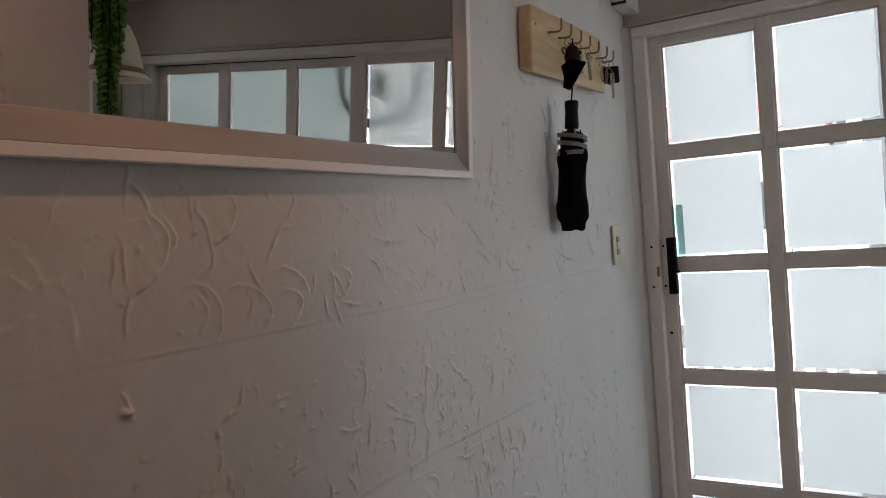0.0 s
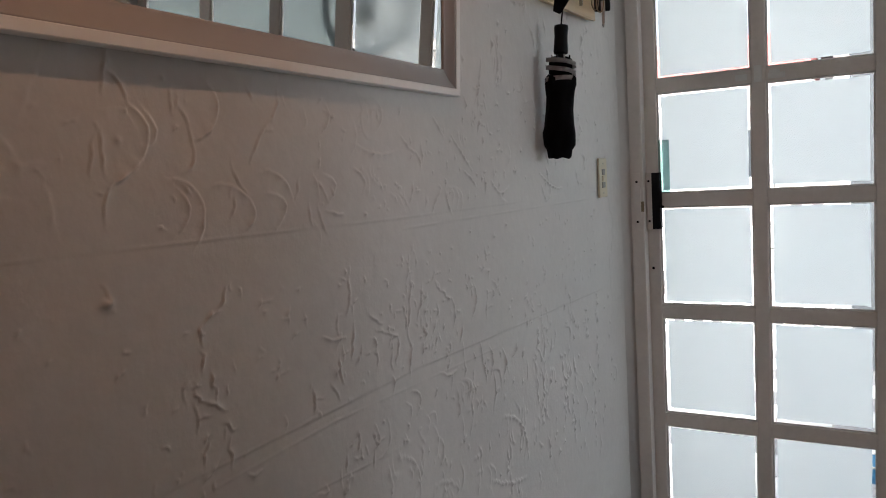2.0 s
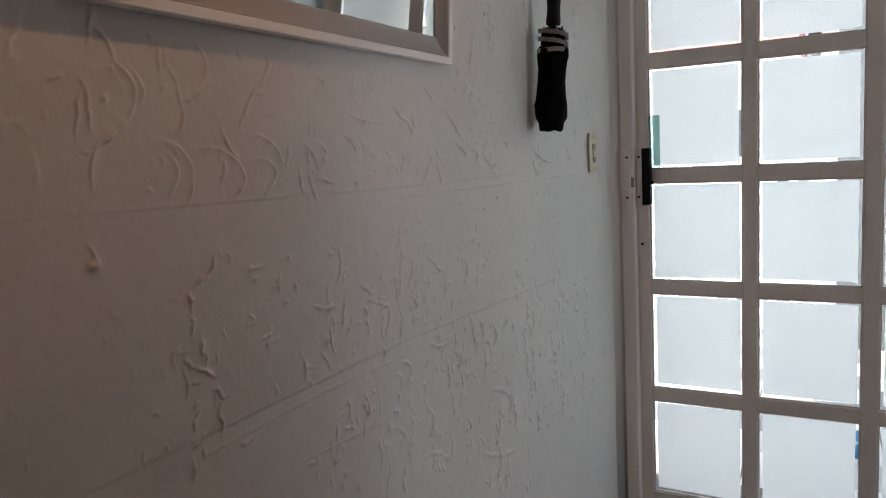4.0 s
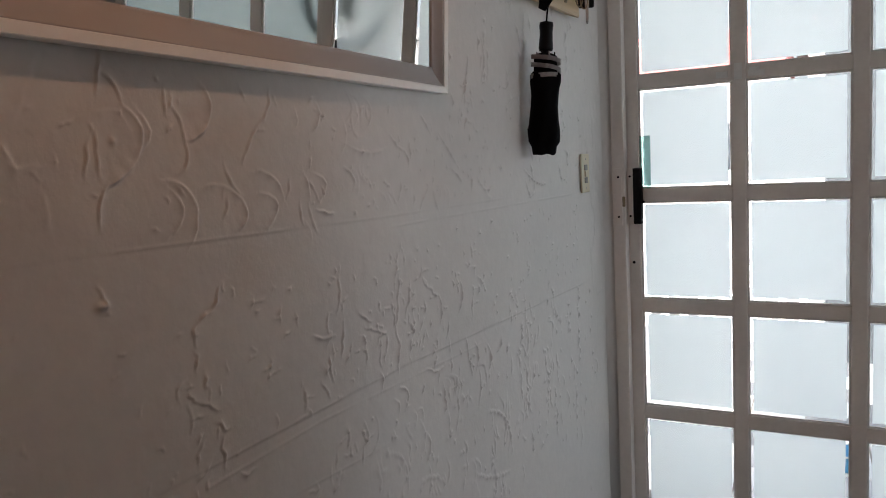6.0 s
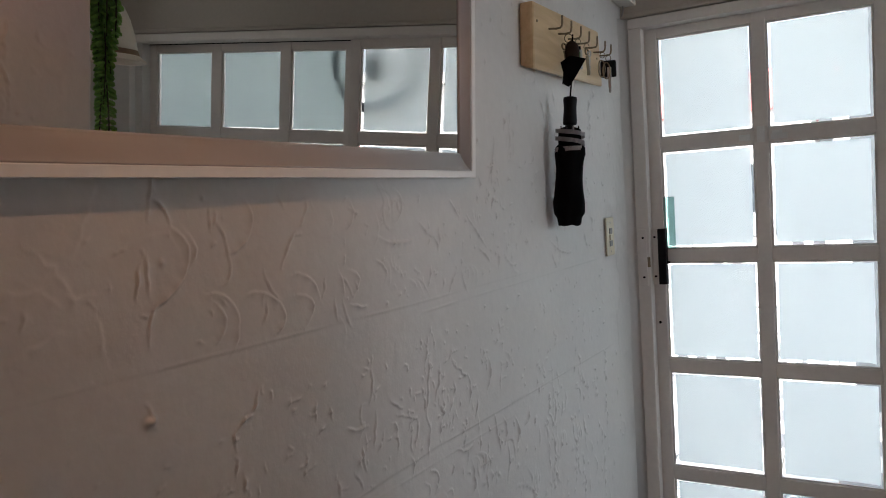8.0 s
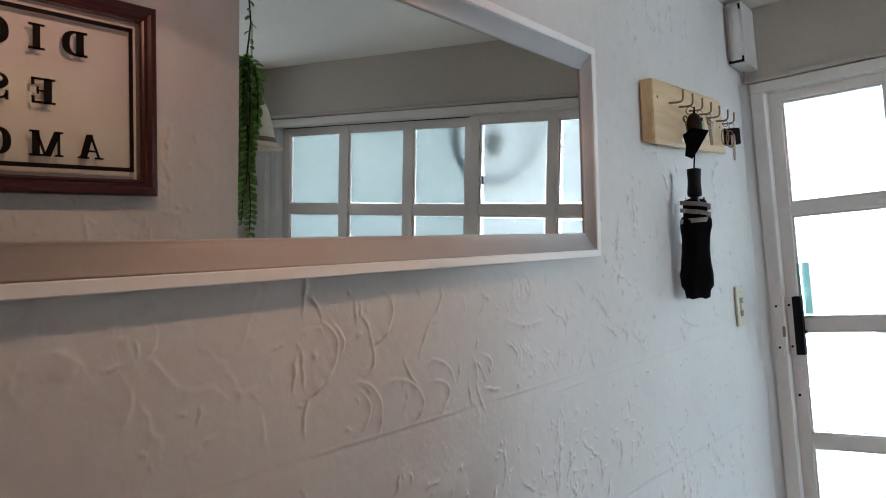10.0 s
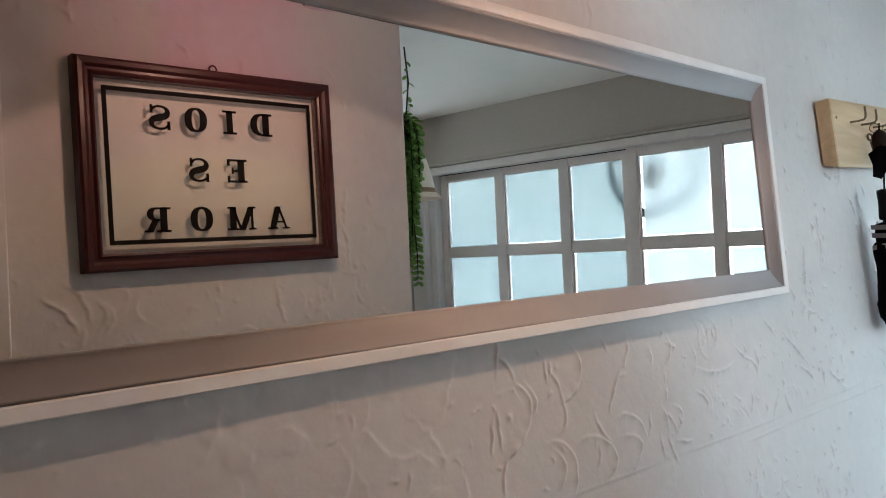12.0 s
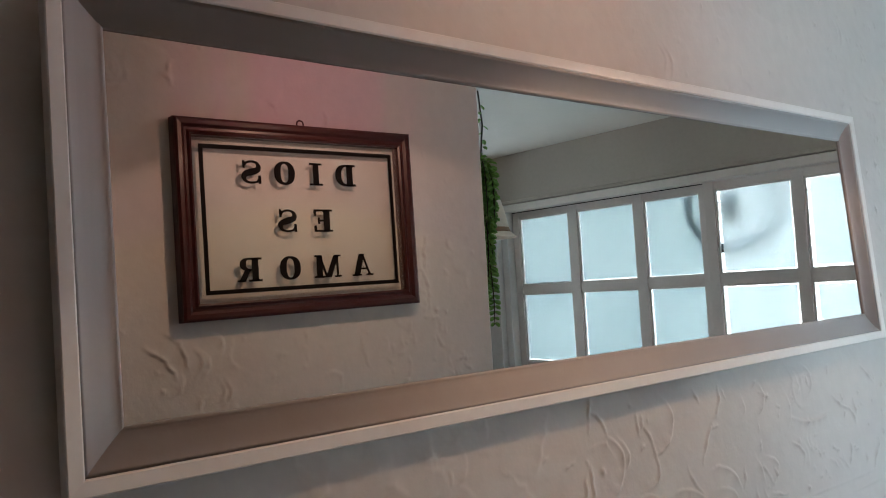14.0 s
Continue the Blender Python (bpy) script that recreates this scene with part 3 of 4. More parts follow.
for q in range(len(fillet)):
    r = (q + 1) % len(fillet)
    bm.faces.new((ends[0][q], ends[0][r], ends[1][r], ends[1][q]))
bm.faces.new(ends[0][::-1])
bm.faces.new(ends[1])
structure("wall_front_return", bm, PLASTER, "rounded plaster corner beside the door frame", "wall", m=FRONT, smooth=True)

door_frame = thing("door_frame", FRONT, "white enamelled steel frame round the sliding front doors", "door frame", kind="structure")
part("head_track", boxed(0.029, W_FACE - 0.012, 2.020, 2.44, 0.10, 2.0535, 0.003), METAL, door_frame)
bm = boxed(0.029, W_FACE - 0.012, 0, 0.0735, -0.004, 2.0195, 0.004)
box(bm, 0.029, -0.006, 0, 0.0645, 0.10, 2.0195)
part("jamb", bm, METAL, door_frame)
# plaster ledge over the head with an open crack under it
bm, n = bmesh.new(), 60
lrng = random.Random(31)
rows_l = []
for k in range(n + 1):
    x, drop = 0.012 + 2.428 * k / n, lrng.uniform(0.0, 0.0030)
    rows_l.append([bm.verts.new(q) for q in ((x, W_FACE + 0.01, 2.0565 + drop), (x, W_FACE - 0.012, 2.0565 + drop), (x, W_FACE - 0.014, 2.062), (x, W_FACE - 0.009 + lrng.uniform(-0.001, 0.001), 2.073), (x, W_FACE + 0.01, 2.079))])
for r0, r1 in zip(rows_l, rows_l[1:]):
    for k in range(5):
        bm.faces.new((r0[k], r0[(k + 1) % 5], r1[(k + 1) % 5], r1[k]))
bm.faces.new(rows_l[0])
bm.faces.new(rows_l[-1][::-1])
part("ledge", bm, TAUPE_WALL, door_frame, "uneven plaster ledge")
bm = boxed(2.285, -0.012, 0, 2.33, 0.10, 2.022, 0.003)
box(bm, 2.33, W_FACE - 0.012, 0, 2.385, 0.10, 2.022, 0.004)
box(bm, 2.385, W_FACE - 0.006, 0, 2.44, 0.10, 2.022, 0.004)
part("jamb", bm, TRIM, door_frame)
part("sill", boxed(0.034, -0.03, 0.0, 2.44, 0.10, 0.03, 0.004), METAL, door_frame)

ROW = 0.3883              # pitch of the pane rows
TOP = 1.984
PANE_H = 0.3435
COLS_A = [(0.113, 0.419), (0.463, 0.768), (0.814, 1.128)]
COLS_B = [(1.216, 1.490), (1.544, 1.863), (1.920, 2.241)]
rng = random.Random(4)


def leaf(name, cols, x0, x1, y, film, label, margin=1.0):
    """One sliding leaf: stiles, muntins and rails round panes with frosting film that stops short of the edges."""
    d = thing(name, FRONT @ pose(0, y, 0), label, "sliding door", "leaves of the glazed front", "structure")
    t = 0.030
    xs = [x0] + [v for c in cols for v in c] + [x1]
    for k in range(0, len(xs), 2):
        part("stile" if k in (0, len(xs) - 2) else "muntin", boxed(xs[k], 0, 0.034, xs[k + 1], t, 2.018, 0.003), METAL, d)
    zr = [2.018, TOP]
    for r in range(5):
        b = TOP - r * ROW - PANE_H
        zr += [b, TOP - (r + 1) * ROW] if r < 4 else [b, 0.034]
    for ca, cb in cols:
        for k in range(0, len(zr), 2):
            part("rail", boxed(ca - 0.001, 0.002, zr[k + 1], cb + 0.001, t - 0.002, zr[k], 0.002), METAL, d)
        for r in range(5):
            zt, zb = TOP - r * ROW, TOP - r * ROW - PANE_H
            bead = bmesh.new()
            for q in ((ca, zb, ca + 0.006, zt), (cb - 0.006, zb, cb, zt), (ca, zt - 0.006, cb, zt), (ca, zb, cb, zb + 0.006)):
                box(bead, q[0], 0.008, q[1], q[2], 0.013, q[3], 0.001)
            p = part("pane", boxed(ca + 0.001, 0.014, zb + 0.001, cb - 0.001, 0.018, zt - 0.001), PANE, d)
            p.visible_shadow = False
            part("glazing_bead", bead, TRIM, p)
            # film with hand-cut, slightly wavy edges
            g = [margin * rng.uniform(0.006, 0.012) for _ in range(4)]
            fx0, fx1, fz0, fz1 = ca + 0.004 + g[0], cb - 0.004 - g[1], zb + 0.004 + g[2], zt - 0.002 - g[3] * (0.5 if r == 0 else 1.0)
            fb, loop = bmesh.new(), []
            n = 14
            for e in range(4):
                for k in range(n):
                    s, j = k / n, rng.uniform(-0.0009, 0.0009)
                    skew = 0.003 * math.sin(e * 2 + r)
                    q = [(fx0 + (fx1 - fx0) * s, fz0 + j + skew * s), (fx1 + j, fz0 + (fz1 - fz0) * s + skew * (1 - s)), (fx1 + (fx0 - fx1) * s, fz1 + j), (fx0 + j, fz1 + (fz0 - fz1) * s)][e]
                    loop.append(fb.verts.new((q[0], 0.0195, q[1])))
            fb.faces.new(loop)
            fm = part("frosting_film", fb, film, p, "white frosting film")
    return d


# black strip stands in for the shade between head track and set-back leaf
part("track_gap_shade", boxed(1.178, 0.030, 2.0165, 2.282, 0.098, 2.0225), BLACK_PLASTIC, door_frame, "black strip for the shade in the gap over the leaf")
leaf_a = leaf("door_1", COLS_A, 0.067, 1.176, 0.0, FILM, "white steel sliding door with frosted glass panes, closed")
leaf("door_2", COLS_B, 1.172, 2.282, 0.034, FILM_GREEN, "white steel sliding door with greenish frosted panes, closed", 0.45)
# paler spots where the bars cross
dab = bmesh.new()
for q in ((0.372, 1.606, 0.408, 1.626), (0.428, 1.597, 0.452, 1.650), (0.470, 1.604, 0.520, 1.622), (0.474, 1.622, 0.505, 1.632)):
    box(dab, q[0], -0.0018, q[1], q[2], 0.004, q[3], 0.0008)
part("bar_spot", dab, PALE_SPOT, leaf_a, "pale spots on the crossing bars")
strip = part("glass_offcut", boxed(0.113, 0.006, 1.254, 0.150, 0.0135, 1.436, 0.001), TEAL, leaf_a, "strip of thick green glass")
strip.visible_shadow = False

# lock on the closing edge
lock = thing("door_lock", FRONT @ pose(0.075, -0.001, 1.13), "steel surface lock with black cover on the door's edge", "lock")
part("plate", boxed(0.0, -0.020, 0.0, 0.022, 0.0, 0.198, 0.002), METAL, lock, "white plate")
part("cover", boxed(0.022, -0.030, 0.002, 0.050, 0.0, 0.196, 0.003), BLACK_PLASTIC, lock, "black cover")
for zz in (0.030, 0.168):
    part("screw", tube(bmesh.new(), [(0.010, -0.0195, zz), (0.010, -0.0225, zz)], 0.004, 10), BLACK_PLASTIC, lock)
part("knob", tube(bmesh.new(), [(0.050, -0.018, 0.078), (0.060, -0.018, 0.078)], [0.006, 0.004], 10), BLACK_PLASTIC, lock)
keep = thing("lock_keep", FRONT @ pose(0.041, W_FACE - 0.012, 1.13), "white steel lock keep screwed to the door jamb", "lock")
part("plate", boxed(0.0, -0.006, 0.0, 0.024, 0.0, 0.198, 0.002), METAL, keep)
for zz in (0.030, 0.168):
    part("screw", tube(bmesh.new(), [(0.012, -0.0055, zz), (0.012, -0.0085, zz)], 0.004, 10), BLACK_PLASTIC, keep)
part("latch_tongue", boxed(0.024, -0.004, 0.065, 0.034, 0.0, 0.100, 0.001), WIRE, keep)
bolt = tagged(part("bolt_head", tube(bmesh.new(), [(0.088, 0.001, 0.994), (0.088, -0.004, 0.994)], 0.0048, 10), BLACK_PLASTIC, m=FRONT), "small dark bolt head in the door stile", "bolt")

# ---- wall mirror ----
MT, MR, MY = 3.40, 0.25, 0.15    # leans forward, hangs a touch askew
g = Matrix.Translation((0.0242, 1.2, 1.7)) @ Matrix.Rotation(radians(MY), 4, "Z") @ Matrix.Rotation(radians(MT), 4, "Y") @ Matrix.Rotation(radians(MR), 4, "X") @ Matrix.Translation((0, -1.2, -1.7))
# local axes: x out of the wall, y along it, z up
mirror = thing("wall_mirror", g, "long mirror in a greige lacquered frame, leaning forward on the wall", "mirror")
GY0, GY1, GZ0, GZ1 = 0.3112, 1.5960, 1.5494, 1.8705
part("mirror_glass", boxed(-0.004, GY0 - 0.006, GZ0 - 0.006, 0.0, GY1 + 0.006, GZ1 + 0.006), MIRROR, mirror, "silvered mirror glass")


def sweep_frame(profile, y0, y1, z0, z1, side, narrow=1.0):
    """One mitred member of a rectangular frame: profile of (outward, off the plane) pairs."""
    bm = bmesh.new()
    corners = {"bottom": ((y0, z0), (y1, z0)), "top": ((y1, z1), (y0, z1)), "left": ((y0, z1), (y0, z0)), "right": ((y1, z0), (y1, z1))}[side]
    rows = []
    for cy, cz in corners:
        sy, sz = (-1 if cy == y0 else 1), (-1 if cz == z0 else 1)
        k = narrow if cy == y0 else 1.0
        rows.append([bm.verts.new((h, cy + sy * o * k, cz + sz * o)) for o, h in profile])
    n = len(profile)
    for k in range(n):
        bm.faces.new((rows[0][k], rows[0][(k + 1) % n], rows[1][(k + 1) % n], rows[1][k]))
    bm.faces.new(rows[0])
    bm.faces.new(rows[1][::-1])
    return bm


SLOPE = [(0.0, -0.006), (0.0, 0.0028), (0.0025, 0.0036), (0.0045, 0.0024), (0.010, 0.0030), (0.017, 0.0044), (0.024, 0.0066), (0.030, 0.0096), (0.0332, 0.0122), (0.0332, -0.006)]
LIP = [(0.0334, -0.006), (0.0334, 0.0126), (0.0348, 0.0140), (0.0458, 0.0152), (0.0470, 0.0140), (0.0470, -0.006)]
for s in ("bottom", "top", "left", "right"):
    fr = part("frame_member", sweep_frame(SLOPE, GY0, GY1, GZ0, GZ1, s, 0.96), FRAME, mirror, smooth=False)
    for q in fr.data.polygons:
        q.use_smooth = len(q.vertices) == 4
    part("frame_lip", sweep_frame(LIP, GY0, GY1, GZ0, GZ1, s, 0.96), FRAME_EDGE, fr, "paler outer lip")

# ---- key rail ----
rail = thing("key_rail", pose(0.006, 1.982, 1.776), "varnished pine board with seven wire hooks on the wall", "key rail")
bm = boxed(0, 0, 0, 0.034, 0.592, 0.162, 0.007)
for v in bm.verts:                                   # sawn askew, rising towards the door
    x, y, z = v.co
    v.co.y = y - 0.011 + (0.015 if y < 0.3 else -0.020) * z / 0.162
    v.co.z = z - 0.018 + 0.022 * y / 0.592 + 0.012 * (1 - x / 0.034) * (1 - z / 0.162)
part("board", bm, PINE, rail)
HOOKS = [0.113, 0.186, 0.266, 0.343, 0.420, 0.502, 0.566]
for hy in HOOKS:
    pts = [(0.030, hy - 0.004, 0.096), (0.053, hy, 0.094), (0.063, hy + 0.001, 0.095), (0.0665, hy + 0.001, 0.099), (0.068, hy + 0.001, 0.106), (0.0685, hy + 0.002, 0.124)]
    part("hook", tube(bmesh.new(), pts, 0.0026, 8), WIRE, rail, smooth=True)
for sy, sz in ((0.026, 0.100), (0.530, 0.082)):
    part("screw", tube(bmesh.new(), [(0.033, sy, sz), (0.0355, sy, sz)], 0.0035, 8), WIRE, rail)


def key_blade(bm, y, z, length, width, x, turn=0.0):
    """A flat key with a bow, a blade and cut teeth, hanging down from (y, z)."""
    m = pose(x, y, z, turn, 0, 25)
    lo = len(bm.verts)
    tube(bm, [m @ Vector((0, 0.006 * math.cos(a), -0.009 + 0.008 * math.sin(a))) for a in [k * math.pi / 5 for k in range(10)]], 0.0025, 6, True)
    box(bm, -0.001, -width / 2, -length, 0.001, width / 2, -0.02, 0.0, m)
    for k in range(4):
        zz = -length + 0.004 + k * 0.006
        box(bm, -0.001, width / 2 - 0.0005, zz, 0.001, width / 2 + 0.0018, zz + 0.003, 0.0, m)
    return bm


def ring(bm, c, r, wire=0.0012, tilt=0.0):
    m = pose(*c, 0, 0, tilt)
    return tube(bm, [m @ Vector((r * 0.3 * math.sin(a), r * math.cos(a), r * math.sin(a))) for a in [k * math.pi / 9 for k in range(18)]], wire, 6, True)


# everything hangs at the hooks' elbows
hx, hz = 0.006 + 0.059, 1.776 + 0.0915
bunch = thing("key_bunch", pose(hx, 1.982 + HOOKS[1], hz, 0, 0, -60), "bunch of keys with dark leather fob on a hook", "keys", "keys on the rail")
part("key_ring", ring(bmesh.new(), (0, 0, -0.010), 0.010), WIRE, bunch)
bm = lathe(bmesh.new(), [(0.004, 0.004), (0.014, -0.004), (0.019, -0.022), (0.018, -0.042), (0.012, -0.054), (0.005, -0.057)], 12, True)
for v in bm.verts:
    v.co.x *= 0.4
part("fob", bm, LEATHER, bunch, "dark leather fob", True, pose(0.0, 0.008, -0.020))
part("key", key_blade(bmesh.new(), -0.012, -0.020, 0.062, 0.008, -0.006, 8), WIRE, bunch)
part("key", key_blade(bmesh.new(), 0.016, -0.024, 0.060, 0.008, -0.010, -12), WIRE, bunch)

lanyard = thing("green_key_tag", pose(hx, 1.982 + HOOKS[2], hz, 0, 0, -55), "clear and green plastic key tag hanging from a hook", "key tag", "keys on the rail")
part("key_ring", ring(bmesh.new(), (0, 0, -0.007), 0.0075, 0.0010), WIRE, lanyard)
part("tag", boxed(-0.004, -0.014, -0.078, 0.004, 0.010, -0.026, 0.003), STEEL, lanyard, "glossy clear tag")
part("insert", boxed(0.0042, -0.004, -0.072, 0.006, 0.003, -0.034, 0.001), GREEN_PLASTIC, lanyard, "green insert")
part("insert", boxed(0.0042, -0.011, -0.072, 0.0055, -0.006, -0.032, 0.001), WHITE_PLASTIC, lanyard, "white insert")
part("cap", boxed(-0.005, -0.010, -0.028, 0.005, 0.006, -0.018, 0.002), BLACK_PLASTIC, lanyard)

steel_keys = thing("steel_keys", pose(hx, 1.982 + HOOKS[3], hz, 0, 0, -50), "steel keys on a split ring hanging from a hook", "keys", "keys on the rail")
part("key_ring", ring(bmesh.new(), (0, 0, -0.007), 0.0075, 0.0010), WIRE, steel_keys)
part("key", key_blade(bmesh.new(), 0.0, -0.012, 0.072, 0.009, 0, 3), WIRE, steel_keys)
part("key", key_blade(bmesh.new(), 0.010, -0.016, 0.068, 0.009, -0.005, -6), STEEL, steel_keys)

clip = thing("clip_ring", pose(hx, 1.982 + HOOKS[5], hz, 0, 0, -60), "small steel carabiner loops hanging from a hook", "key ring", "keys on the rail")
part("key_ring", ring(bmesh.new(), (0, 0, -0.007), 0.0075, 0.0010), WIRE, clip)
part("loop", tube(bmesh.new(), [(0, 0.010 * math.sin(a) - 0.004, -0.045 + 0.024 * math.cos(a)) for a in [k * math.pi / 8 for k in range(16)]], 0.0018, 6, True), WIRE, clip)
part("loop", tube(bmesh.new(), [(0.006 * math.sin(a), 0.009 * math.sin(a) + 0.010, -0.052 + 0.024 * math.cos(a)) for a in [k * math.pi / 8 for k in range(16)]], 0.0018, 6, True), WIRE, clip)

car_key = thing("car_key", pose(hx, 1.982 + HOOKS[6], hz, 0, 0, -68), "black plastic car key hanging from the last hook", "car key", "keys on the rail")
part("key_ring", ring(bmesh.new(), (0, 0, -0.007), 0.0075, 0.0010), WIRE, car_key)
part("head", boxed(-0.007, -0.024, -0.063, 0.007, 0.022, -0.013, 0.006), BLACK_PLASTIC, car_key, "black plastic head")
bm = boxed(0.0072, -0.006, -0.066, 0.0112, 0.006, -0.034, 0.0014)
box(bm, 0.0078, -0.0042, -0.098, 0.0106, 0.0042, -0.064, 0.0008)
tube(bm, [(0.009, 0, -0.097), (0.009, 0, -0.103), (0.009, 0, -0.110)], [0.003, 0.0045, 0.002], 8)
part("blade", bm, STEEL, car_key)

# ---- folding umbrella ----
umb = thing("folding_umbrella", pose(0.048, 2.150, 1.383, -1.5, 3.0, 0), "closed black folding umbrella with grey trim, hanging by its strap", "umbrella")
urng = random.Random(9)
bm = bmesh.new()
prof = [(0.027, 0.0), (0.0285, 0.003), (0.029, 0.018), (0.036, 0.030), (0.038, 0.060), (0.035, 0.085), (0.031, 0.120), (0.032, 0.150), (0.036, 0.178), (0.035, 0.196), (0.031, 0.202)]
rings_u = []
for j, (r, z) in enumerate(prof):
    row = []
    for k in range(28):
        a = 2 * math.pi * k / 28
        rr = 1.26 * r * (1 + 0.07 * math.sin(3 * a + z * 40) + 0.05 * math.sin(7 * a - z * 25) + urng.uniform(-0.03, 0.03))
        row.append(bm.verts.new((rr * 0.8 * math.cos(a), rr * math.sin(a), z + 0.002 * math.sin(5 * a))))
    rings_u.append(row)
for r0, r1 in zip(rings_u, rings_u[1:]):
    for k in range(28):
        bm.faces.new((r0[k], r0[(k + 1) % 28], r1[(k + 1) % 28], r1[k]))
bm.faces.new(rings_u[0][::-1])
bm.faces.new(rings_u[-1])
canopy = part("canopy", bm, BLACK_CLOTH, umb, "rolled black canopy", True)
# slanting grey tape of the hem
for z0, z1, a0, a1 in ((0.240, 0.222, -2.7, 2.6), (0.222, 0.200, -2.8, 2.2), (0.190, 0.196, -2.7, -0.2)):
    tb = bmesh.new()
    n, prev = 18, None
    for k in range(n + 1):
        s = k / n
        a, z = a0 + (a1 - a0) * s, z0 + (z1 - z0) * s
        rr = 0.0445 + 0.0015 * math.sin(5 * a)
        pair = [tb.verts.new((rr * 0.82 * math.cos(a), rr * math.sin(a), z + dz)) for dz in (-0.0055, 0.0055)]
        if prev:
            tb.faces.new((prev[0], pair[0], pair[1], prev[1]))
        prev = pair
    bmesh.ops.solidify(tb, geom=tb.faces[:], thickness=0.0012)
    part("trim_tape", tb, GREY_TAPE, canopy, "grey tape", True)
bm = lathe(bmesh.new(), [(0.031, 0.195), (0.035, 0.205), (0.036, 0.225), (0.034, 0.243), (0.022, 0.246), (0.010, 0.247)], 24)
for v in bm.verts:
    v.co.x *= 0.8
    v.co.z += 0.004 * math.sin(9 * math.atan2(v.co.y, v.co.x)) * (v.co.z > 0.24)
part("hem", bm, BLACK_CLOTH, canopy, "gathered hem", True)
for k in range(8):
    a = 2 * math.pi * k / 8
    part("rib_tip", tube(bmesh.new(), [(0.022 * math.cos(a), 0.028 * math.sin(a), 0.238), (0.023 * math.cos(a), 0.031 * math.sin(a), 0.252)], [0.003, 0.0018], 6), GREY_TAPE if k % 2 else BLACK_PLASTIC, umb)
part("shaft", tube(bmesh.new(), [(0, 0, 0.24), (0, 0, 0.262)], 0.009, 12), BLACK_PLASTIC, umb)
part("handle", lathe(bmesh.new(), [(0.008, 0.254), (0.0165, 0.256), (0.018, 0.262), (0.0165, 0.285), (0.016, 0.300), (0.0175, 0.318), (0.0165, 0.325), (0.008, 0.327)], 24, True), BLACK_PLASTIC, umb, "ribbed black handle", True)
strap_top = Vector((hx, 1.982 + HOOKS[1] + 0.002, hz)) - Vector((0.064, 2.158, 1.383))
bm = tube(bmesh.new(), [(0, 0, 0.326), (0.004, -0.004, 0.36), (strap_top.x, strap_top.y - 0.003, strap_top.z - 0.02), (strap_top.x, strap_top.y, strap_top.z)], 0.0022, 6)
part("wrist_strap", bm, BLACK_CLOTH, umb)
flap = bmesh.new()
vs = [flap.verts.new((1.15 * q[0], q[1] + 0.3 * q[0], q[2])) for q in ((-0.018, -0.012, 0.412), (0.002, -0.012, 0.428), (0.034, -0.006, 0.420), (0.012, -0.008, 0.372), (0.000, -0.010, 0.350), (-0.014, -0.012, 0.358), (-0.012, -0.012, 0.385))]
flap.faces.new(vs)
bmesh.ops.solidify(flap, geom=flap.faces[:], thickness=0.004)
part("sleeve_flap", flap, BLACK_CLOTH, umb, "black cloth flap")

# ---- switch plate ----
sw = thing("light_switch", pose(0.006, 2.634, 1.2605), "ivory plastic wall switch plate with three small rockers", "switch")
part("plate", boxed(0, 0, 0, 0.007, 0.086, 0.122, 0.003), IVORY, sw)
for k, (za, zb, mt_) in enumerate(((0.030, 0.048, GREY_PLASTIC), (0.050, 0.068, IVORY), (0.070, 0.088, GREY_PLASTIC))):
    part("rocker", boxed(0.0065, 0.026, za, 0.0095 + 0.002 * (k == 1), 0.056, zb, 0.0012), mt_, sw)
for zz in (0.014, 0.106):
    part("screw", tube(bmesh.new(), [(0.0065, 0.041, zz), (0.0082, 0.041, zz)], 0.003, 8), STEEL, sw)

# ---- white box by the ceiling ----
chime = thing("wall_box", pose(0.005, 2.812, 2.099), "white plastic wall box with a rounded side cover and dark gaps", "wall box")
part("body", boxed(0.008, 0.004, 0, 0.055, 0.152, 0.205, 0.003), WHITE_PLASTIC, chime)
part("back_plate", boxed(0, 0.006, 0.004, 0.0078, 0.148, 0.201, 0.001), WHITE_PLASTIC, chime)
bm = bmesh.new()
cv, n = [], 10
for z in (0.014, 0.190):
    cv.append([bm.verts.new((0.008 + 0.036 * k / n, 0.0035 - 0.020 * math.sin(math.pi * k / n) ** 0.6, z)) for k in range(n + 1)])
for k in range(n):
    bm.faces.new((cv[0][k], cv[0][k + 1], cv[1][k + 1], cv[1][k]))
bm.faces.new(cv[0][::-1])
bm.faces.new(cv[1])
part("side_cover", bm, WHITE_PLASTIC, chime, "rounded cover", True)
part("gap", boxed(0.002, 0.0015, 0.006, 0.050, 0.0038, 0.016), BLACK_PLASTIC, chime, "dark gap")
part("gap", boxed(0.044, 0.0015, 0.010, 0.050, 0.0038, 0.026), BLACK_PLASTIC, chime, "dark gap")
part("gap", boxed(0.044, 0.0015, 0.180, 0.050, 0.0038, 0.198), BLACK_PLASTIC, chime, "dark gap")
cable = tagged(part("cable_stub", tube(bmesh.new(), [(0.02, 2.94, 2.101), (0.018, 2.948, 2.084), (0.012, 2.952, 2.068)], 0.003, 8), GREY_PLASTIC), "short grey cable end under the wall box", "cable")

# ---- framed glass sign on the partition ----
PX, PY0, PY1, PZ0, PZ1 = 0.8306, 0.6435, 1.1985, 1.6072, 2.0055
